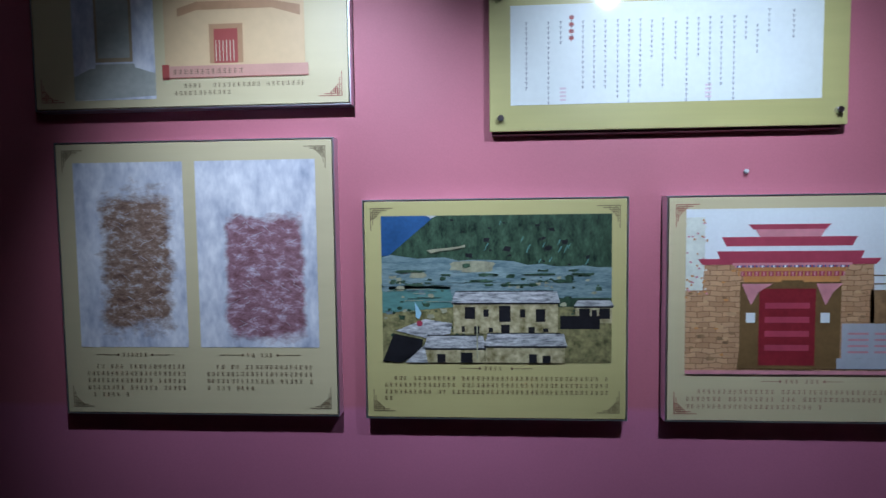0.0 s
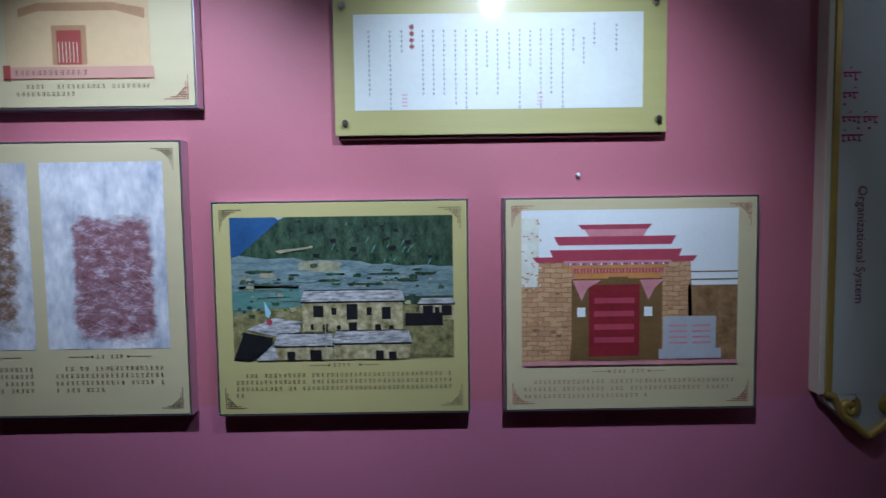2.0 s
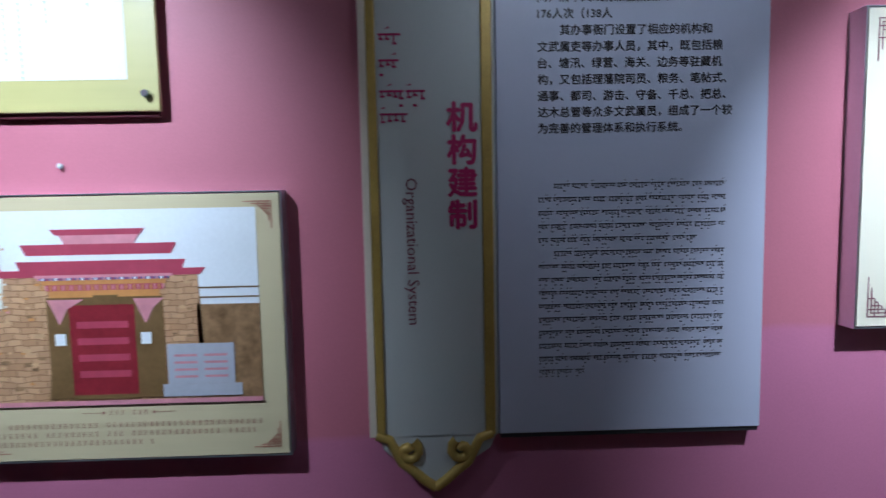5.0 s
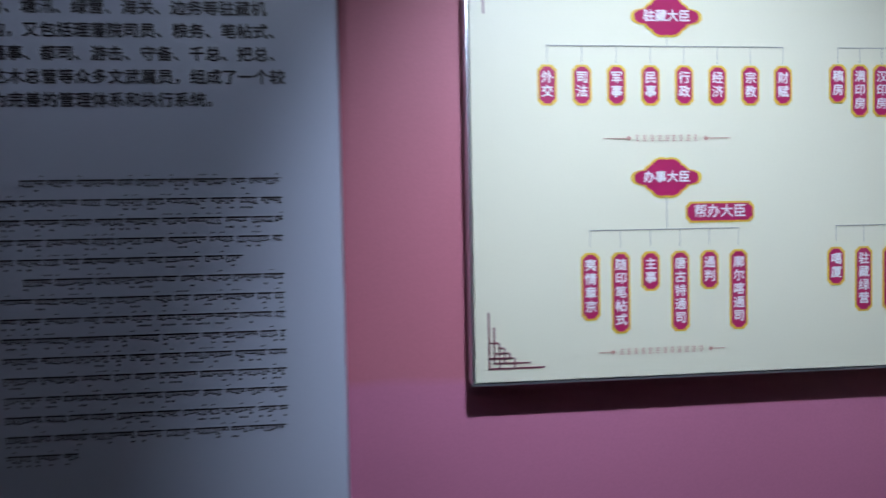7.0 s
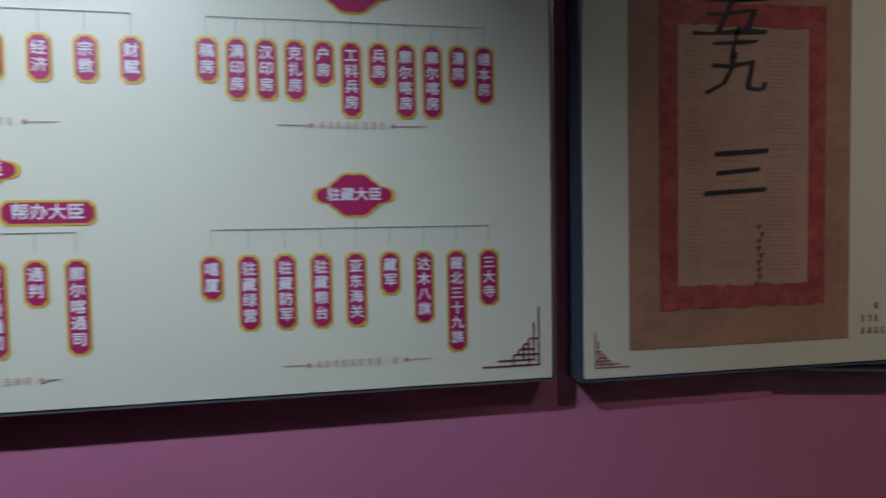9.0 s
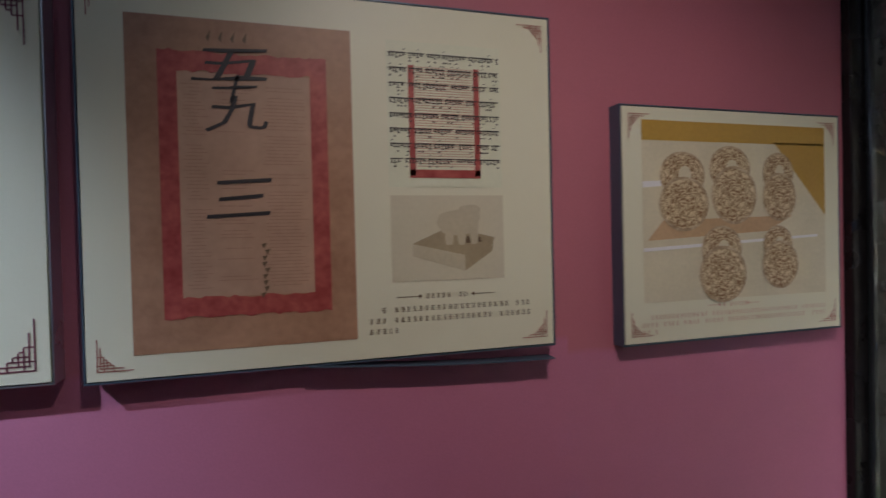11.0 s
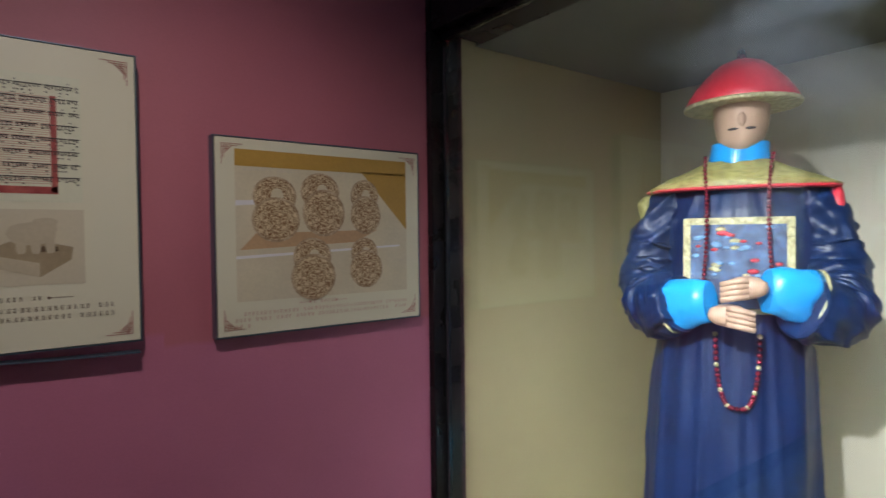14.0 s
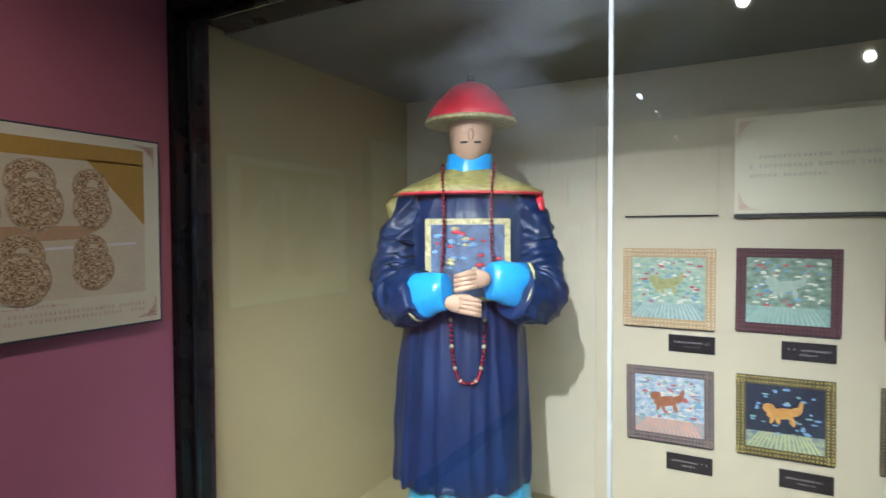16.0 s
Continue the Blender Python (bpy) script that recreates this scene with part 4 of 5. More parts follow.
small_text(bm, rng, 0.365, 0.71, 0.058, 2, 0.018, 0.0115, P1, 0, 2, 0.45)
part("caption_text", bm, "print_brown", th)

# two cliff inscriptions
th = board("champagne display board with two photos of stained cliff inscriptions", -0.462, 0.257, 1.004, 1.702, "champagne_board", "silver_edge", ink="print_brown")
for k, (u0, u1) in enumerate(((0.046, 0.334), (0.366, 0.674))):
    bm = bmesh.new()
    v0, v1 = 0.175, 0.648
    rect(bm, u0, u1, v0, v1, P1, 1 if k == 0 else 2)
    w = u1 - u0
    for s in range(46):
        a, b2 = u0 + w * rng.uniform(0.25, 0.8), v0 + rng.uniform(0.05, 0.34)
        l, an = rng.uniform(0.006, 0.028), rng.choice((0.4, 0.6, -0.6, -0.9))
        poly(bm, [(a, b2), (a + l, b2 + l * an), (a + l, b2 + l * an + 0.0009), (a, b2 + 0.0009)], P4, 0)
    photo(th, bm, ["plaster_blue", "cliff_brown", "cliff_violet", "photo_orange", "photo_grey"], label="photo of a stained inscription on pale plaster")
    divider(th, (u0 + u1) / 2, 0.155, 0.21, rng, chars=6)
    bm = bmesh.new()
    small_text(bm, rng, u0 + 0.012, u1 - 0.004, 0.130, 5 if k == 0 else 4, 0.0185, 0.0118, P1, 0, 2, 0.45)
    part("caption_text", bm, "print_brown", th)

# valley village
th = board("champagne display board with a green valley village photo", 0.33, 0.974, 1.0, 1.546, "olive_gold", "silver_edge", ink="print_brown")
bm = bmesh.new()
u0, u1, v0, v1 = 0.044, 0.606, 0.143, 0.508
W, Hh = u1 - u0, v1 - v0
U = lambda a: u0 + W * a
V = lambda a: v1 - Hh * a
rect(bm, u0, u1, v0, v1, P1, 1)
poly(bm, [(u0, V(0)), (U(0.24), V(0)), (U(0.03), V(0.27)), (u0, V(0.27))], P2, 0)
poly(bm, [(U(0.20), V(0)), (U(0.25), V(0)), (U(0.22), V(0.02))], P3, 6)
poly(bm, [(u0, V(0.56))] + [(u1, V(0.56)), (u1, V(0.36))] + jag(rng, u1, U(0.04), V(0.36), V(0.27), 16, 0.004) + [(u0, V(0.28))], P2, 2)
poly(bm, jag(rng, u0, u1, V(0.50), V(0.50), 10, 0.003) + jag(rng, u1, u0, V(0.44), V(0.43), 10, 0.003), P3, 7)
poly(bm, blob(rng, U(0.40), V(0.345), 0.052, 0.014), P3, 8)
poly(bm, [(u0, V(0.66)), (U(0.32), V(0.62)), (U(0.30), V(0.48)), (u0, V(0.47))], P3, 3)
rect(bm, u0, u1, v0, V(0.62), P2, 4)
poly(bm, blob(rng, U(0.16), V(0.40), 0.02, 0.008), P4, 8)
for s in range(70):
    # bare rock ribs on the slope, tree lines on the flats, terrace edges
    a, dn = rng.uniform(0.42, 0.97), rng.uniform(0.03, 0.30)
    if s < 12:
        l, g = rng.uniform(0.008, 0.022), rng.uniform(0.0012, 0.0035)
        poly(bm, jag(rng, U(a), U(a) - l * 0.5, V(dn), max(V(dn) - l, V(0.36)), 5, 0.001) + jag(rng, U(a) - l * 0.5 + g, U(a) + g, max(V(dn) - l, V(0.36)), V(dn), 5, 0.001), P4 - 0.00003 * s, 3)
    elif s < 52:
        a, dn = rng.uniform(0.02, 0.9), rng.choice((0.375, 0.40, 0.445, 0.47))
        poly(bm, blob(rng, U(a), V(dn), rng.uniform(0.010, 0.035), rng.uniform(0.002, 0.004), 14, 0.4), P4 - 0.00003 * s, rng.choice((1, 1, 7, 7)))
    else:
        a, dn = rng.uniform(0.0, 0.25), rng.uniform(0.46, 0.66)
        l = rng.uniform(0.02, 0.07)
        rect(bm, U(a), U(a) + l, V(dn), V(dn) + 0.0012, P4 - 0.00003 * s, rng.choice((1, 2, 8)))
poly(bm, jag(rng, U(0.20), U(0.37), V(0.235), V(0.20), 6, 0.001) + jag(rng, U(0.37), U(0.22), V(0.215), V(0.25), 6, 0.001), P4 - 0.002, 8)


for s in range(240):
    a, f = rng.uniform(0.01, 0.985), rng.random()
    dn = 0.40 + 0.55 * f if rng.random() < 0.6 else rng.uniform(0.02, 0.34) if a > 0.3 else 0.45
    g = 0.0015 + 0.0045 * rng.random()
    poly(bm, blob(rng, U(a), min(V(dn), v1 - 0.006), g * 1.6, g, 7, 0.4), P4 - 0.00001 * s * 0.1, rng.choice((1, 1, 1, 7, 8)) if dn > 0.36 else rng.choice((1, 9, 1)))


def printed_house(bm, a0, a1, top, roof, base, doors, z):
    rect(bm, U(a0), U(a1), V(base), V(roof), z, 5)
    poly(bm, [(U(a0 - 0.008), V(roof)), (U(a1 + 0.01), V(roof)), (U(a1 - 0.005), V(top)), (U(a0 + 0.01), V(top))], z - 0.0003, 6)
    rect(bm, U(a0 - 0.006), U(a1 + 0.006), V(roof + 0.012), V(roof), z - 0.0005, 9)
    rect(bm, U(a0 + 0.01), U(a1 - 0.02), V(top), V(top - 0.006), z - 0.0005, 9)
    for d, dw, dt, db in doors:
        rect(bm, U(a0 + (a1 - a0) * d), U(a0 + (a1 - a0) * (d + dw)), V(db), V(dt), z - 0.0006, 9)


printed_house(bm, 0.315, 0.770, 0.515, 0.59, 0.80, [(0.11, 0.10, 0.62, 0.70), (0.29, 0.05, 0.635, 0.685), (0.44, 0.11, 0.61, 0.72), (0.64, 0.05, 0.635, 0.69), (0.79, 0.09, 0.635, 0.72), (0.08, 0.03, 0.75, 0.79), (0.20, 0.05, 0.75, 0.80), (0.34, 0.04, 0.76, 0.79), (0.46, 0.08, 0.74, 0.80), (0.72, 0.06, 0.755, 0.80), (0.86, 0.05, 0.765, 0.79)], P4 - 0.0006)
printed_house(bm, 0.845, 1.0, 0.575, 0.615, 0.73, [(0.1, 0.3, 0.63, 0.72), (0.45, 0.14, 0.64, 0.73), (0.65, 0.3, 0.63, 0.70)], P4 - 0.0006)
printed_house(bm, 0.19, 0.45, 0.815, 0.90, 1.0, [(0.2, 0.14, 0.94, 1.0), (0.6, 0.2, 0.93, 1.0)], P4 - 0.0016)
printed_house(bm, 0.455, 0.80, 0.80, 0.885, 1.0, [(0.55, 0.1, 0.94, 1.0), (0.72, 0.1, 0.95, 1.0)], P4 - 0.0016)
poly(bm, [(U(0.06), V(0.78)), (U(0.19), V(0.70)), (U(0.31), V(0.73)), (U(0.30), V(0.80)), (U(0.19), V(0.83))], P4 - 0.0016, 6)
poly(bm, [(U(0.0), V(0.99)), (U(0.05), V(0.80)), (U(0.18), V(0.84)), (U(0.17), V(0.93)), (U(0.08), V(1.0))], P4 - 0.0019, 9)
poly(bm, [(U(0.10), V(1.0)), (U(0.185), V(0.88)), (U(0.20), V(1.0))], P4 - 0.0022, 6)
rect(bm, U(0.775), u1, V(0.98), V(0.77), P4 - 0.0008, 4)
rect(bm, U(0.78), U(0.95), V(0.77), V(0.68), P4 - 0.0009, 9)
poly(bm, [(U(0.145), V(0.58)), (U(0.175), V(0.66)), (U(0.165), V(0.70)), (U(0.150), V(0.69))], P4 - 0.0026, 10)
poly(bm, blob(rng, U(0.166), V(0.73), 0.007, 0.007, 10, 0.05), P4 - 0.0028, 11)
rect(bm, U(0.416), U(0.422), V(0.97), V(0.75), P4 - 0.0028, 8)
photo(th, bm, ["mountain_blue", "hill_green", "river_flat", "field_green", "scrub", "house_wall", "slate_roof", "river_flat", "scrub_light", "photo_dark", "photo_flag", "photo_red"], label="colour photo of slate-roofed houses in a green valley")
divider(th, 0.325, 0.128, 0.18, rng, chars=5)
bm = bmesh.new()
small_text(bm, rng, 0.046, 0.608, 0.108, 4, 0.0172, 0.0112, P1, 0, 2, 0.05)
part("caption_text", bm, "print_brown", th)

# red gate
th = board("champagne display board with a photo of a red stone gateway", 1.068, 1.712, 1.0, 1.546, "champagne_board", "silver_edge")
bm = bmesh.new()
u0, u1, v0, v1 = 0.042, 0.594, 0.118, 0.516
W, Hh = u1 - u0, v1 - v0
U = lambda a: u0 + W * a
V = lambda a: v1 - Hh * a
rect(bm, u0, u1, v0, v1, P1, 0)
rect(bm, u0, u1, v0, V(0.49), P2, 1)
rect(bm, U(0.77), u1, v0, V(0.49), P3, 2)
rect(bm, u0, U(0.08), V(0.49), V(0.05), P2, 9)
for k in range(2):
    rect(bm, U(0.78), u1, V(0.40 + 0.05 * k + 0.008), V(0.40 + 0.05 * k), P3, 8)
poly(bm, [(U(0.08), V(0.33)), (U(0.78), V(0.33)), (U(0.80), V(0.97)), (U(0.05), V(0.97))], P3, 1)
for a0, a1, t0, t1, m2 in ((0.05, 0.81, 0.30, 0.335, 3), (0.13, 0.74, 0.255, 0.32, 3), (0.13, 0.73, 0.225, 0.255, 0), (0.15, 0.71, 0.17, 0.225, 3), (0.29, 0.58, 0.125, 0.17, 4), (0.26, 0.60, 0.095, 0.125, 3)):
    poly(bm, [(U(a0 + 0.02), V(t1)), (U(a1 - 0.02), V(t1)), (U(a1), V(t0)), (U(a0), V(t0))], P4 - 0.0002 * (0.4 - t0) * 10, m2)
for k, (t0, t1, m2) in enumerate(((0.325, 0.340, 4), (0.340, 0.352, 5), (0.352, 0.375, 6), (0.375, 0.405, 3), (0.405, 0.44, 6))):
    rect(bm, U(0.195 + 0.012 * k), U(0.69 - 0.012 * k), V(t1), V(t0), P4 - 0.001 - 0.0001 * k, m2)
rect(bm, U(0.23), U(0.65), V(0.965), V(0.44), P4 - 0.0009, 8)
rect(bm, U(0.305), U(0.31), V(0.965), V(0.46), P4 - 0.0013, 8)
rect(bm, U(0.545), U(0.55), V(0.965), V(0.46), P4 - 0.0013, 8)
rect(bm, U(0.30), U(0.555), V(0.97), V(0.945), P4 - 0.0017, 8)
for k in range(30):
    rect(bm, U(0.205 + 0.0158 * k), U(0.213 + 0.0158 * k), V(0.352), V(0.340), P4 - 0.0021, (4, 0, 3)[k % 3])
    rect(bm, U(0.218 + 0.0150 * k), U(0.225 + 0.0150 * k), V(0.402), V(0.378), P4 - 0.0021, (6, 4)[k % 2])
for k in range(70):
    poly(bm, blob(rng, U(rng.uniform(0.004, 0.09)), V(rng.uniform(0.03, 0.46) ** 0.8), 0.003, 0.0022, 7, 0.5), P3 - 0.000004 * k, rng.choice((6, 9, 11, 9)))
for k in range(150):
    a, dn = rng.uniform(0.01, 0.76), rng.uniform(0.36, 0.95)
    if 0.22 < a < 0.68 and dn > 0.3 or (dn < 0.5 and a < 0.09):
        continue
    g = rng.uniform(0.004, 0.010)
    poly(bm, blob(rng, U(a), V(dn), g, g * 0.5, 9, 0.25), P4 + 0.0001 - 0.000001 * k, rng.choice((1, 2, 6, 12)))
rect(bm, U(0.31), U(0.545), V(0.955), V(0.48), P4 - 0.0014, 7)
for k in range(4):
    rect(bm, U(0.335), U(0.52), V(0.60 + 0.085 * k), V(0.565 + 0.085 * k), P4 - 0.0016, 3)
rect(bm, U(0.40), U(0.49), V(0.475), V(0.43), P4 - 0.0018, 8)
for s in (0, 1):
    c = 0.275 if s == 0 else 0.585
    d = -1 if s == 0 else 1
    poly(bm, [(U(c - 0.025), V(0.60)), (U(c + 0.02), V(0.60)), (U(c + 0.02 + 0.02 * d), V(0.965)), (U(c - 0.025 + 0.02 * d - 0.01), V(0.965))], P4 - 0.002, 8)
    rect(bm, U(c - 0.02), U(c + 0.018), V(0.685), V(0.625), P4 - 0.0024, 0)
    poly(bm, [(U(c - 0.04), V(0.45)), (U(c + 0.10 * (0.7 if s else 0.9)), V(0.45)), (U(c + 0.03), V(0.50)), (U(c), V(0.58)), (U(c - 0.025), V(0.50))], P4 - 0.0022, 4)
rect(bm, U(0.655), U(0.90), V(0.90), V(0.69), P4 - 0.002, 10)
rect(bm, U(0.635), U(0.925), V(0.965), V(0.90), P4 - 0.0022, 10)
for k in range(4):
    for j in (0, 1):
        rect(bm, U(0.68 + 0.11 * j), U(0.765 + 0.11 * j), V(0.757 + 0.037 * k), V(0.745 + 0.037 * k), P4 - 0.0024, 11)
rect(bm, u0, u1, v0, V(0.975), P4 - 0.0026, 4)
photo(th, bm, ["photo_sky", "photo_masonry", "photo_stone_dark", "photo_red", "photo_pink", "photo_blue", "photo_orange", "photo_door", "photo_brown", "photo_haze", "photo_grey", "photo_pink", "photo_orange_pale"], label="colour photo of a red gateway in a stone wall")
divider(th, 0.318, 0.100, 0.19, rng, "print_rose_brown", 7)
bm = bmesh.new()
small_text(bm, rng, 0.046, 0.598, 0.080, 3, 0.0185, 0.0115, P1, 0, 2, 0.6)
part("caption_text", bm, "print_rose_brown", th)

# framed manuscript
th = empty("manuscript_frame", (0.644, 1.332, 1.710), "olive framed manuscript sheet under clear acrylic with steel bolts", "picture frame", "wall display boards")
w, h = 0.816, 0.343
part("board", boxed(0, w, 0, 0.010, 0, h, 0.002), "olive_board", th)
part("back_board", boxed(0.006, w - 0.008, 0.0105, 0.024, -0.009, h, 0.002), "print_red_dark", th, "dark red backing board")
part("backing", boxed(0.03, w - 0.03, 0.0245, WALL_Y - 1.332, 0.02, h - 0.02), "dark_edge", th)
th.scale = (1.025, 1, 1)
bm = bmesh.new()
rect(bm, 0.050, 0.757, 0.062, 0.298, P1)
part("paper", bm, "rice_paper", th, "pale rice paper sheet")
col = 0.688
for k in range(24):
    n = rng.choice((5, 8, 14, 16, 17, 17)) if k > 3 else 6
    top = 0.278 - (0.02 if n > 8 else rng.uniform(0, 0.05))
    if k in (1, 2, 20, 22):
        n = 0 if k in (1, 22) else 5
    bm = bmesh.new()
    for j in range(n):
        s = 0.0075
        v = top - j * 0.0118
        rect(bm, col, col + s * 0.8, v - 0.0012, v, P2)
        rect(bm, col + 0.001, col + s * 0.7, v - 0.0042, v - 0.003, P2)
        rect(bm, col + s * 0.3, col + s * 0.45, v - s, v, P2 - 0.0001)
    col -= 0.0257 * (1.0 if k % 5 else 1.1)
    if n:
        part("ink_column", bm, "print_grey_dark", th)
    else:
        bm.free()
bm = bmesh.new()
for j in range(4):
    rect(bm, 0.186, 0.197, 0.262 - j * 0.016, 0.270 - j * 0.016, P2)
    rect(bm, 0.190, 0.192, 0.258 - j * 0.016, 0.272 - j * 0.016, P2 - 0.0001)
part("red_note", bm, "print_red", th)
for u in (0.165, 0.497):
    bm = bmesh.new()
    for j in range(4):
        rect(bm, u, u + 0.014, 0.070 + j * 0.009, 0.075 + j * 0.009, P2)
    part("seal_stamp", bm, "print_pale_rose", th, "faint rose seal stamp")
for u, v in ((0.026, 0.031), (0.793, 0.033), (0.026, 0.318), (0.785, 0.322)):
    bm = bmesh.new()
    bmesh.ops.create_cone(bm, cap_ends=True, segments=20, radius1=0.0085, radius2=0.0075, depth=0.014, matrix=Matrix.Translation((u, -0.007, v)) @ Matrix.Rotation(radians(90), 4, "X"))
    bmesh.ops.bevel(bm, geom=[e for e in bm.edges], offset=0.0012, segments=2, affect="EDGES")
    part("bolt", bm, "steel", th, "round steel stand-off bolt")

# spare screw in the wall
bm = bmesh.new()
bmesh.ops.create_uvsphere(bm, u_segments=14, v_segments=8, radius=0.006)
bmesh.ops.scale(bm, vec=(1, 0.6, 1), verts=bm.verts)
bmesh.ops.create_cone(bm, cap_ends=True, segments=10, radius1=0.0025, radius2=0.0025, depth=0.010, matrix=Matrix.Translation((0, 0.004, 0)) @ Matrix.Rotation(radians(90), 4, "X"))
tagged(part("screw", bm, "seam", None, "", (1.262, WALL_Y - 0.008, 1.606)), "small bare steel screw in the pink wall", "screw")

# ---- title scroll and text board ----
th = empty("title_scroll", (1.877, 1.315, 0.905), "grey title scroll with gilt edges and carved gilt foot", "sign")
w, top, bot = 0.272, 1.5, 0.125
part("panel", boxed(0.016, w - 0.002, 0.006, 0.045, bot, top), "scroll_face", th)
part("side", boxed(0.0, 0.0155, 0.003, 0.045, bot, top, 0.002), "ivory_edge", th)
part("gilt_edge", boxed(0.016, 0.034, 0.0, 0.0058, bot, top, 0.003), "gilt", th)
part("gilt_edge", boxed(w - 0.030, w - 0.008, 0.0, 0.0058, bot, top, 0.003), "gilt", th)
bm = bmesh.new()
outline = [(0.018, bot), (0.03, 0.105), (0.066, 0.085), (0.10, 0.062), (0.136, 0.048), (0.172, 0.062), (0.206, 0.085), (w - 0.02, 0.105), (w - 0.006, bot)]
outline = [(u, bot - (bot - v) * 1.5) for u, v in outline]
front = [bm.verts.new((u, 0.008, v)) for u, v in outline]
rear = [bm.verts.new((u, 0.045, v)) for u, v in outline]
bm.faces.new(front)
bm.faces.new(rear[::-1])
for k in range(len(outline)):
    q = (k + 1) % len(outline)
    bm.faces.new((front[k], rear[k], rear[q], front[q]))
bmesh.ops.recalc_face_normals(bm, faces=bm.faces)
part("foot", bm, "scroll_face", th)
for s in (-1, 1):
    cu = bpy.data.curves.new("foot_scroll", "CURVE")
    cu.dimensions, cu.bevel_depth, cu.bevel_resolution = "3D", 0.0105, 3
    sp = cu.splines.new("POLY")
    pts = [(0.122, bot + 0.004), (0.095, bot - 0.006), (0.084, bot - 0.028), (0.070, bot - 0.056), (0.045, bot - 0.076), (0.02, bot - 0.098), (0.0, bot - 0.112)]
    swirl = [(0.056 + 0.025 * (1 - q / 14) * math.cos(q * 0.62 + 2.0), bot - 0.032 + 0.025 * (1 - q / 14) * math.sin(q * 0.62 + 2.0)) for q in range(12)]
    for run in (pts, swirl):
        if run is swirl:
            sp = cu.splines.new("POLY")
        sp.points.add(len(run) - 1)
        for p, (u, v) in zip(sp.points, run):
            p.co = (0.136 + s * u, 0.006, v, 1)
    tmp = new("foot_scroll", cu)
    bpy.context.view_layer.update()
    bm = bmesh.new()
    bm.from_mesh(tmp.evaluated_get(bpy.context.evaluated_depsgraph_get()).to_mesh())
    bpy.data.objects.remove(tmp)
    part("foot_scroll", bm, "gilt", th, "curled gilt carving")
part("title", glyph_bm("机构建制", 0.0625, 0.0045, 0.203, 0.680, True, 0.0022, lead=1.04), "print_crimson", th, "crimson title characters")
part("english_title", glyph_bm("Organizational System", 0.0335, 0.0045, 0.098, 0.512, spin=-90), "print_maroon", th, "maroon English title set sideways")
for k, v in enumerate((0.945, 0.895, 0.835, 0.79)):
    bm = bmesh.new()
    hanging_script(bm, rng, 0.040, 0.040 + (0.045, 0.04, 0.095, 0.055)[k], v, 0.030, 0.0045)
    part("script_title", bm, "print_crimson", th)["kind"] = "stuff"

th = empty("text_board", (2.150, 1.325, 1.028), "pale blue-grey text board with printed black paragraphs", "text board")
w = 0.556
part("board", boxed(0, w, 0, WALL_Y - 1.325, 0, 1.30, 0.002), "text_board", th)
part("foot_strip", boxed(0.002, w - 0.002, 0.004, WALL_Y - 1.325, -0.010, -0.0005), "dark_edge", th)
LINES = ["间，清中央政府派驻西藏大", "176人次（138人", "　　其办事衙门设置了相应的机构和", "文武属吏等办事人员，其中，既包括粮", "台、塘汛、绿营、海关、边务等驻藏机", "构，又包括理藩院司员、粮务、笔帖式、", "通事、都司、游击、守备、千总、把总、", "达木总管等众多文武属员，组成了一个较", "为完善的管理体系和执行系统。"]
left = 0.084
for k, line in enumerate(LINES):
    v = 0.632 + (len(LINES) - 1 - k) * 0.0322
    bm = glyph_bm(line, 0.0221, P1, 0, v, False, 0.0005)
    lo = min(vv.co.x for vv in bm.verts)
    sh = left - lo + (0.045 if line.startswith("　") else 0)
    bmesh.ops.translate(bm, vec=(sh, 0, 0), verts=bm.verts)
    part("text_line", bm, "print_black", th)
bm = bmesh.new()
for k in range(15):
    a = left + (0.032 if k in (0, 5) else 0)
    b2 = left + (0.388 if k not in (4, 14) else (0.33 if k == 4 else 0.095))
    hanging_script(bm, rng, a, b2, 0.522 - k * 0.0276, 0.0148, P1)
part("script_paragraph", bm, "print_black", th)

# ---- organisation chart ----
th = board("large ivory organisation chart with crimson name tags", 2.895, 3.935, 1.239, 1.89, "ivory_board", "silver_edge", ornament=0.085, ink="print_maroon", inset=0.022, face_y=1.311)
FX = lambda x: (x - 2.883) * 1.0167 + 0.005 - max(0, x - 3.4) * 0.032
FZ = lambda z: z - 1.238


def tag(u, v_top, text, size=0.0185, horizontal=False):
    n = len(text)
    wdt, hgt = (0.0235, 0.021 * n + 0.012) if not horizontal else (0.023 * n + 0.012, 0.026)
    for grow, y, m2, name in ((0.003, P1, "print_gold", "tag_border"), (0, P2, "print_crimson", "tag")):
        bm = bmesh.new()
        a, b2, c = wdt / 2 + grow, hgt / 2 + grow, 0.007
        cu_, cv_ = u, v_top - hgt / 2
        poly(bm, [(cu_ + sx * dx, cv_ + sy * dy) for sx, sy, dx, dy in ((1, 1, a - c, b2), (1, 1, a, b2 - c), (1, -1, a, b2 - c), (1, -1, a - c, b2), (-1, -1, a - c, b2), (-1, -1, a, b2 - c), (-1, 1, a, b2 - c), (-1, 1, a - c, b2))], y)
        if name == "tag_border":
            part(name, bm, m2, th)
        else:
            tag_ob = part(name, bm, m2, th)
    part("tag_text", glyph_bm(text, size if not horizontal else 0.021, P3, u, v_top - hgt / 2, not horizontal, 0.0004), "print_white", tag_ob)


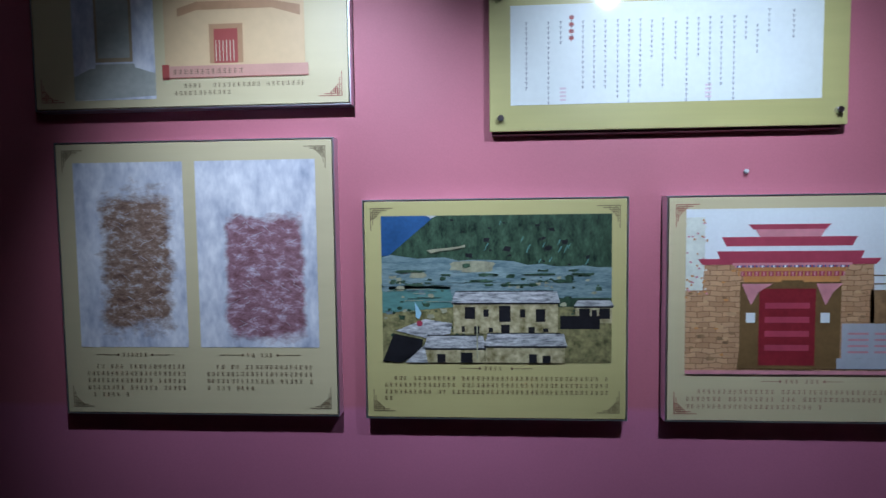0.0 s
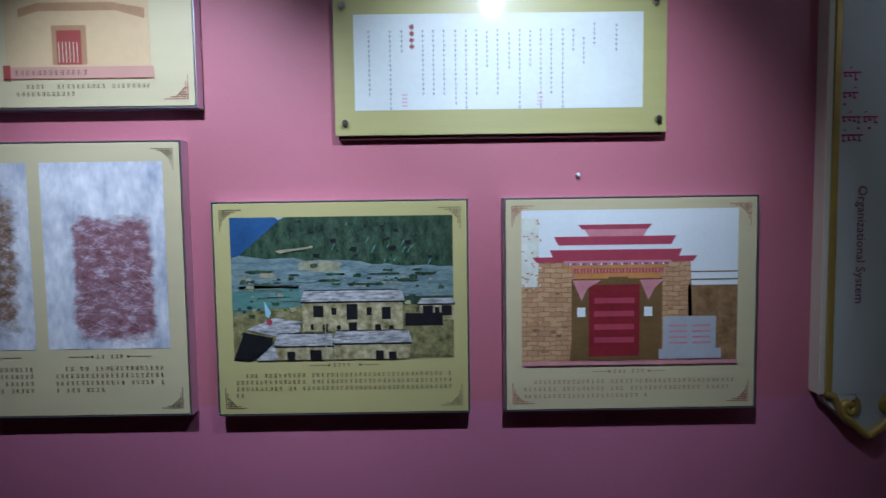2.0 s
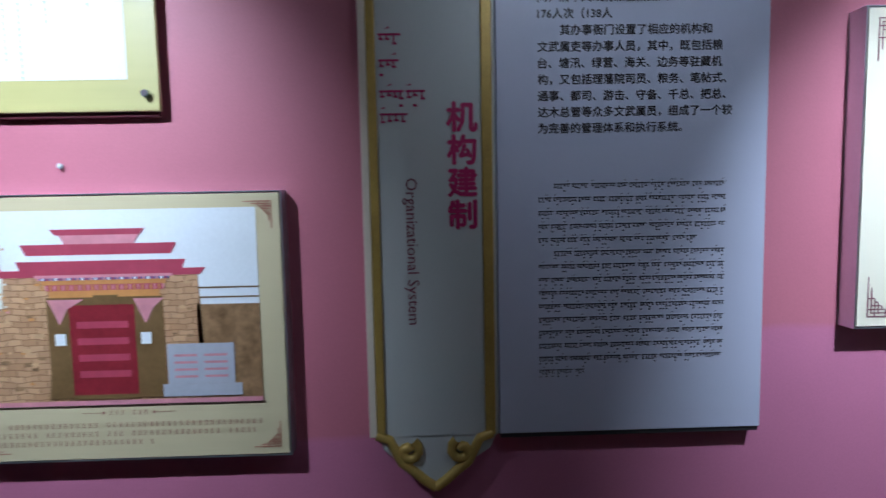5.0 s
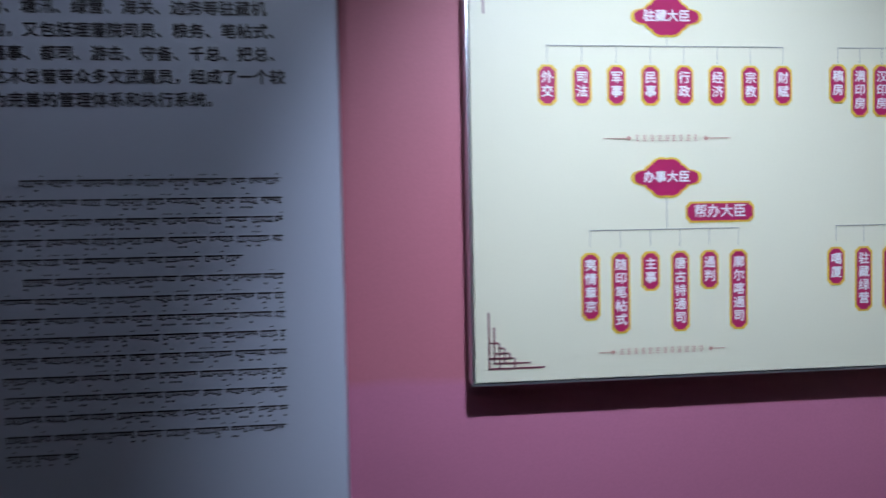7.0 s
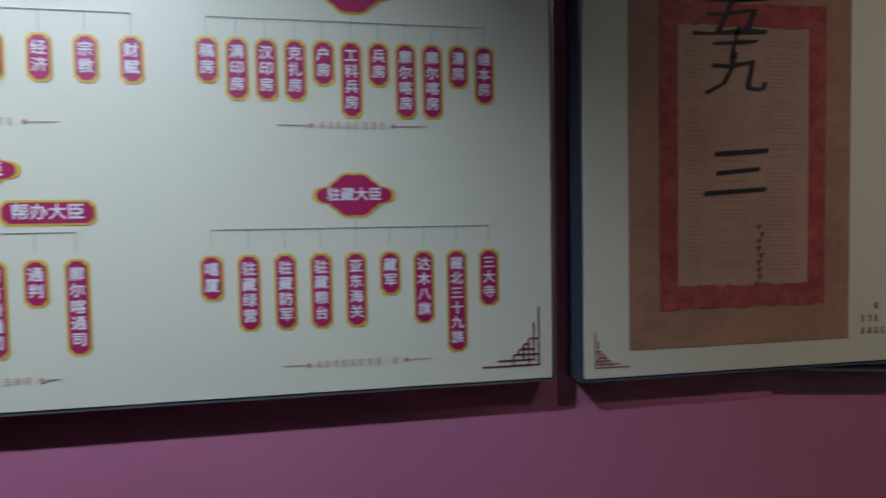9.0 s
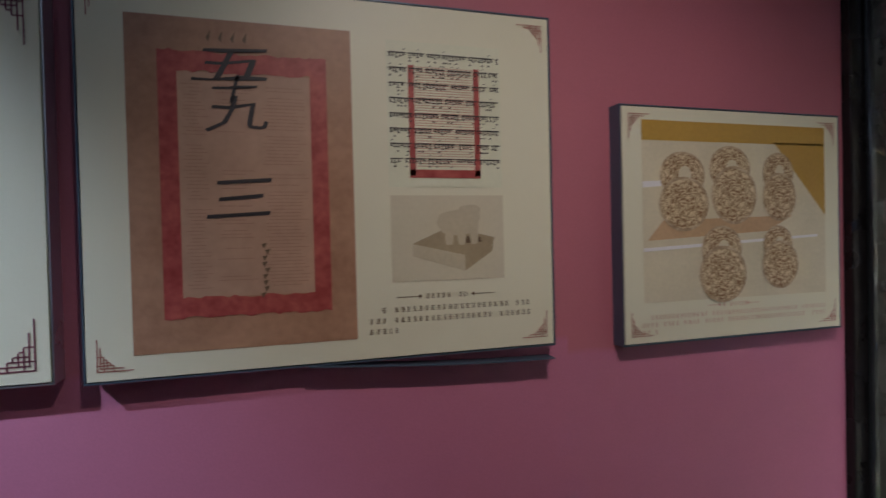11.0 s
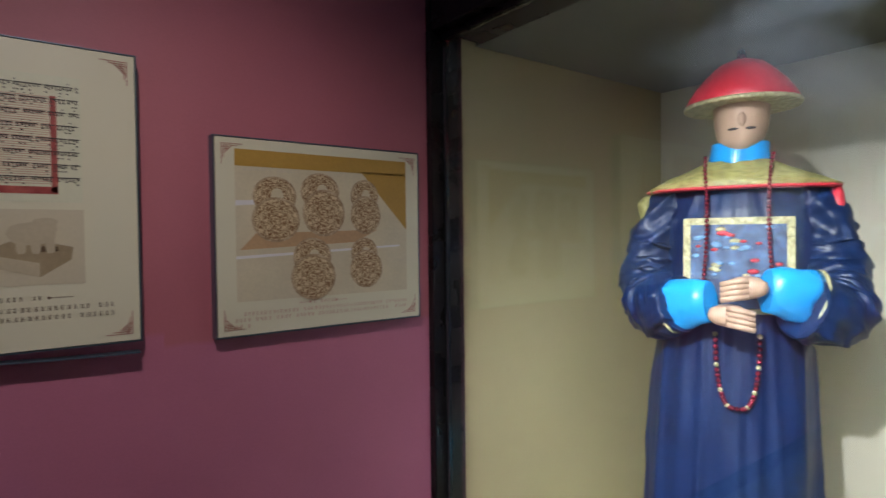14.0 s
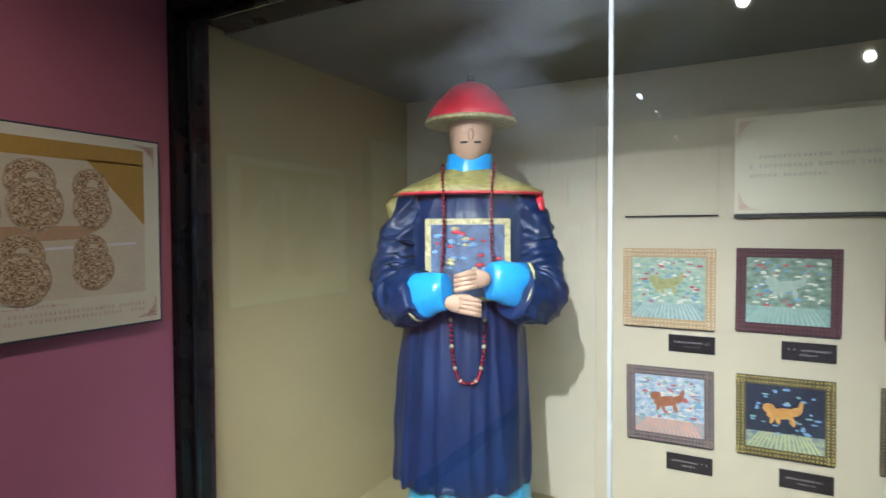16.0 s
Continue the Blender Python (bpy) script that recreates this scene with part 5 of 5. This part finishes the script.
def medallion(u, v, text):
    for grow, y, m2, name in ((1.0, P1, "print_gold", "medallion_border"), (0.90, P2, "print_crimson", "medallion")):
        bm = bmesh.new()
        pts = []
        for k in range(64):
            a = 2 * math.pi * k / 64
            r = 1 + 0.08 * abs(math.sin(a * 4)) + (0.55 * max(0, abs(math.cos(a)) - 0.93) / 0.07)
            pts.append((u + 0.036 * grow * r * math.cos(a), v + 0.0295 * grow * r * math.sin(a)))
        poly(bm, pts, y)
        m_ob = part(name, bm, m2, th)
    part("medallion_text", glyph_bm(text, 0.0185, P3, u, v, False, 0.0004), "print_white", m_ob)


def tree_lines(u_mid, v_top, u0, u1, v_bar, drops):
    bm = bmesh.new()
    rect(bm, u0, u1, v_bar - 0.0005, v_bar + 0.0005, P1)
    rect(bm, u_mid - 0.0004, u_mid + 0.0004, v_bar, v_top, P1)
    for u in drops:
        rect(bm, u - 0.0003, u + 0.0003, v_bar - 0.026, v_bar, P1)
    part("chart_rule", bm, "print_line", th)


def row(names, x0, x1, z):
    n = len(names)
    us = [FX(x0 + (x1 - x0) * k / (n - 1)) for k in range(n)]
    for u, nm in zip(us, names):
        tag(u, FZ(z), nm)
    return us


us = row(["外交", "司法", "军事", "民事", "行政", "经济", "宗教", "财赋"], 2.993, 3.356, 1.706)
tree_lines(FX(3.174), FZ(1.755), us[0], us[-1], FZ(1.737), us)
medallion(FX(3.174), FZ(1.781), "驻藏大臣")
us = row(["夷情章京", "随印笔帖式", "主事", "唐古特通司", "通判", "廓尔喀通司"], 3.054, 3.284, 1.427)
tree_lines(FX(3.172), FZ(1.51), us[0], us[-1], FZ(1.463), us)
medallion(FX(3.172), FZ(1.541), "办事大臣")
tag(FX(3.255), FZ(1.501), "帮办大臣", horizontal=True)
us = row(["稿房", "满印房", "汉印房", "克扎房", "户房", "工科兵房", "兵房", "廓尔喀房", "廓尔喀房", "清房", "缮本房"], 3.446, 3.817, 1.709)
tree_lines(FX(3.633), FZ(1.755), us[0], us[-1], FZ(1.737), us)
medallion(FX(3.634), FZ(1.778), "驻藏大臣")
us = row(["噶厦", "驻藏绿营", "驻藏防军", "驻藏粮台", "亚东海关", "藏军", "达木八旗", "藏北三十九族", "三大寺"], 3.443, 3.82, 1.427)
tree_lines(FX(3.632), FZ(1.48), us[0], us[-1], FZ(1.463), us)
medallion(FX(3.632), FZ(1.507), "驻藏大臣")
for x, z, n in ((3.174, 1.600, 9), (3.163, 1.279, 12), (3.632, 1.600, 8), (3.632, 1.279, 10)):
    divider(th, FX(x), FZ(z), 0.20, rng, "print_blush", n, 0.0105)

# ---- decree board ----
th = board("ivory display board with a red-bordered decree and bent lower edge", 3.98, 4.843, 1.232, 1.912, "ivory_board", "blue_edge", face_y=1.312)
bm = bmesh.new()
GX = lambda x: (x - 3.945) * 1.038
u0, u1, v0, v1 = 0.073, 0.450, 0.042, 0.618
rect(bm, u0, u1, v0, v1, P1, 0)
a0, a1, b0, b1 = 0.122, 0.404, 0.100, 0.560
for q in ((a0, a0 + 0.030, b0, b1), (a1 - 0.030, a1, b0, b1), (a0, a1, b0, b0 + 0.034), (a0, a1, b1 - 0.034, b1)):
    e = []
    for (p, q2), (r, s) in (((q[0], q[2]), (q[1], q[2])), ((q[1], q[2]), (q[1], q[3])), ((q[1], q[3]), (q[0], q[3])), ((q[0], q[3]), (q[0], q[2]))):
        n = 30 if abs(s - q2) + abs(r - p) > 0.1 else 3
        e += jag(rng, p, r, q2, s, n, 0.003)[:-1]
    poly(bm, e, P3 - 0.0001 * len(bm.faces), 1)
rect(bm, a0 + 0.03, a1 - 0.03, b0 + 0.034, b1 - 0.034, P2, 2)
for k in range(58):
    v = b0 + 0.05 + k * 0.0062
    if v < b1 - 0.05:
        for c0, c1 in ((a0 + 0.036, a0 + 0.080), (a1 - 0.115, a1 - 0.036), (a0 + 0.088, a1 - 0.125)):
            if rng.random() < (0.85 if c0 != a0 + 0.088 else 0.3):
                lo = c0 + rng.uniform(0, 0.012)
                rect(bm, lo, c1 - rng.uniform(0, 0.02), v, v + 0.0007, P3, 3)
photo(th, bm, ["parchment", "seal_red", "parchment_light", "print_rose_brown"], label="brown decree sheet with a broad red border")
for sign, u, v, sx, sz in (("五", 0.243, 0.541, 0.125, 0.056), ("十", 0.245, 0.499, 0.075, 0.048), ("九", 0.252, 0.457, 0.105, 0.064), ("三", 0.252, 0.307, 0.105, 0.066)):
    bm = glyph_bm(sign, 1.0, 0, 0, 0)
    size = [max(vv.co[k] for vv in bm.verts) - min(vv.co[k] for vv in bm.verts) for k in (0, 2)]
    mid = [(max(vv.co[k] for vv in bm.verts) + min(vv.co[k] for vv in bm.verts)) / 2 for k in (0, 2)]
    for vv in bm.verts:
        a, c = (vv.co.x - mid[0]) / size[0], (vv.co.z - mid[1]) / size[1]
        vv.co = (u + sx * a + 0.012 * c, P4 - 0.0006, v + sz * c + 0.010 * a + 0.002 * math.sin(a * 9))
    part("brush_writing", bm, "print_black", th)
bm = bmesh.new()
for j in range(9):
    u, v = 0.285 + rng.uniform(-0.006, 0.004), 0.225 - j * 0.011
    poly(bm, [(u, v), (u + 0.01, v + 0.002), (u + 0.004, v - 0.009)], P4)
for j in range(4):
    u = 0.20 + 0.02 * j
    poly(bm, [(u, 0.585), (u + 0.008, 0.60), (u + 0.005, 0.578)], P3)
part("faint_writing", bm, "print_brown", th)
bm = bmesh.new()
s0, s1, t0, t1 = GX(4.443), GX(4.668), 0.328, 0.608
rect(bm, s0, s1, t0, t1, P1, 0)
for q in ((s0 + 0.042, s0 + 0.054, t0 + 0.022, t1 - 0.045), (s1 - 0.058, s1 - 0.046, t0 + 0.022, t1 - 0.045), (s0 + 0.042, s1 - 0.046, t0 + 0.018, t0 + 0.034)):
    rect(bm, *q, P3, 1)
for k in range(40):
    rect(bm, s0 + 0.056, s1 - 0.060, t0 + 0.04 + k * 0.0049, t0 + 0.0415 + k * 0.0049, P2, 2)
photo(th, bm, ["note_paper", "seal_red", "print_blush"], label="pale note with a square red seal")
bm = bmesh.new()
for k in range(8):
    hanging_script(bm, rng, s0 + 0.004, s1 - 0.004, t1 - 0.022 - k * 0.029, 0.016, P4)
part("script_writing", bm, "print_black", th)
bm = bmesh.new()
s0, s1, t0, t1 = GX(4.445), GX(4.669), 0.145, 0.312
rect(bm, s0, s1, t0, t1, P1, 0)
c, d = (s0 + s1) / 2 + 0.02, t0 + 0.085
poly(bm, [(c - 0.095, d - 0.012), (c - 0.02, d + 0.020), (c + 0.075, d - 0.002), (c + 0.012, d - 0.036)], P2, 1)
poly(bm, [(c - 0.095, d - 0.012), (c + 0.012, d - 0.036), (c + 0.012, d - 0.068), (c - 0.095, d - 0.036)], P3, 2)
poly(bm, [(c + 0.012, d - 0.036), (c + 0.075, d - 0.002), (c + 0.07, d - 0.030), (c + 0.012, d - 0.068)], P3, 1)
poly(bm, blob(rng, c, d + 0.028, 0.042, 0.024, 20, 0.1), P3 - 0.0002, 3)
poly(bm, blob(rng, c + 0.024, d + 0.046, 0.022, 0.018, 16, 0.1), P3 - 0.0005, 3)
for q in (-0.03, -0.004, 0.022):
    poly(bm, blob(rng, c + q + 0.01, d + 0.002, 0.009, 0.018, 10, 0.1), P4 - 0.0002, 3)
poly(bm, blob(rng, c + 0.022, d - 0.006, 0.024, 0.007, 12, 0.2), P4, 4)
photo(th, bm, ["sepia_pale", "sepia_mid", "sepia_light", "sepia_light", "sepia_dark"], label="sepia photo of a carved animal seal")
divider(th, GX(4.55), 0.116, 0.20, rng, chars=8, size=0.0105)
bm = bmesh.new()
small_text(bm, rng, GX(4.40), GX(4.73), 0.098, 3, 0.020, 0.0112, P1, 0, 2, 0.18)
part("caption_text", bm, "print_brown", th)
bm = bmesh.new()
last = None
for k in range(13):
    f = k / 12
    u, v = 0.36 + 0.50 * f, -0.001 - 0.026 * math.sin(f * 1.5)
    ring = [bm.verts.new((u, y, v + dz)) for y, dz in ((-0.004, 0), (0.034, 0), (0.034, -0.003), (-0.004, -0.003))]
    if last:
        for q in range(4):
            bm.faces.new((last[q], last[(q + 1) % 4], ring[(q + 1) % 4], ring[q]))
    last = ring
part("loose_backing", bm, "blue_edge", th, "backing sheet sprung loose below the board")

# ---- seals board ----
th = board("small ivory display board with a photo of five bronze seals", 5.02, 5.66, 1.212, 1.745, "ivory_board", "blue_edge")
bm = bmesh.new()
u0, u1, v0, v1 = 0.052, 0.590, 0.092, 0.502
W, Hh = u1 - u0, v1 - v0
U = lambda a: u0 + W * a
V = lambda a: v1 - Hh * a
rect(bm, u0, u1, v0, v1, P1, 0)
rect(bm, u0, u1, V(0.11), v1, P2, 1)
poly(bm, [(U(0.70), V(0.10)), (u1, V(0.10)), (u1, V(0.53))], P2, 1)
poly(bm, [(U(0.02), V(0.66)), (U(0.10), V(0.55)), (U(0.80), V(0.53)), (U(0.66), V(0.62))], P2, 2)
poly(bm, [(U(0.0), V(0.72)), (U(0.95), V(0.66)), (U(0.95), V(0.645)), (U(0.0), V(0.70))], P3, 3)
poly(bm, [(U(0.0), V(0.37)), (U(0.10), V(0.36)), (U(0.10), V(0.33)), (U(0.0), V(0.335))], P3, 3)
photo(th, bm, ["silver_print", "ochre", "photo_orange_pale", "print_white"], label="photo of a tiered display stand")
for cu_, cv_, a, b2, big in ((0.20, 0.30, 0.060, 0.052, 1), (0.205, 0.46, 0.066, 0.060, 0), (0.45, 0.26, 0.058, 0.052, 1), (0.47, 0.41, 0.064, 0.066, 0), (0.72, 0.28, 0.046, 0.048, 1), (0.725, 0.42, 0.050, 0.056, 0), (0.40, 0.72, 0.056, 0.054, 1), (0.405, 0.86, 0.066, 0.064, 0), (0.715, 0.70, 0.044, 0.044, 1), (0.725, 0.82, 0.054, 0.056, 0)):
    bm = bmesh.new()
    poly(bm, [(a * 1.04 * math.cos(q), b2 * 1.04 * math.sin(q)) for q in (math.pi * k / 14 for k in range(28))], 0, 0)
    poly(bm, [(a * 0.94 * math.cos(q), b2 * 0.94 * math.sin(q)) for q in (math.pi * k / 14 for k in range(28))], -0.0004, 1)
    if big:
        poly(bm, [(a * 0.3 * math.cos(q) + a * 0.1, b2 * 0.42 * math.sin(q)) for q in (math.pi * k / 8 for k in range(16))], -0.0007, 2)
    part("seal_print", bm, ["bronze_print", "coin", "silver_print"], th, "printed picture of a bronze seal", (U(cu_), P3 - 0.001 * (1 - big) - 0.0004, V(cv_)))
divider(th, 0.30, 0.078, 0.15, rng, "print_blush", 6, 0.010)
bm = bmesh.new()
small_text(bm, rng, 0.045, 0.592, 0.064, 3, 0.0165, 0.0105, P1, 0, 2, 0.12)
part("caption_text", bm, "print_blush", th)

# ---- track lighting ----
rail = empty("light_track", (-0.6, 0.42, ROOM_TOP), "black ceiling lighting track", "lighting track")
part("rail", boxed(0, 5.6, -0.018, 0.018, -0.035, 0, 0.003), "black_metal", rail)
for lamp_at, lamp_aim, lamp_watts, lamp_cone, lamp_colour in TRACK:
    th = empty("track_spotlight", lamp_at, "black ceiling track spotlight, lit", "spotlight", "track spotlights")
    bm = bmesh.new()
    turn = look((0, 0, 0), Vector(lamp_aim) - Vector(lamp_at))
    bmesh.ops.create_cone(bm, cap_ends=True, segments=28, radius1=0.045, radius2=0.045, depth=0.14, matrix=turn @ Matrix.Translation((0, 0, 0.110)))
    bmesh.ops.bevel(bm, geom=[e for e in bm.edges], offset=0.004, segments=2, affect="EDGES")
    part("can", bm, "black_metal", th)
    bm = bmesh.new()
    bmesh.ops.create_cone(bm, cap_ends=True, segments=28, radius1=0.034, radius2=0.034, depth=0.004, matrix=turn @ Matrix.Translation((0, 0, 0.036)))
    part("lens", bm, M["lamp_glow"], th, "glowing lens")
    part("stem", boxed(-0.008, 0.008, -0.008, 0.008, 0.06, ROOM_TOP - lamp_at[2], 0.002), "black_metal", th)
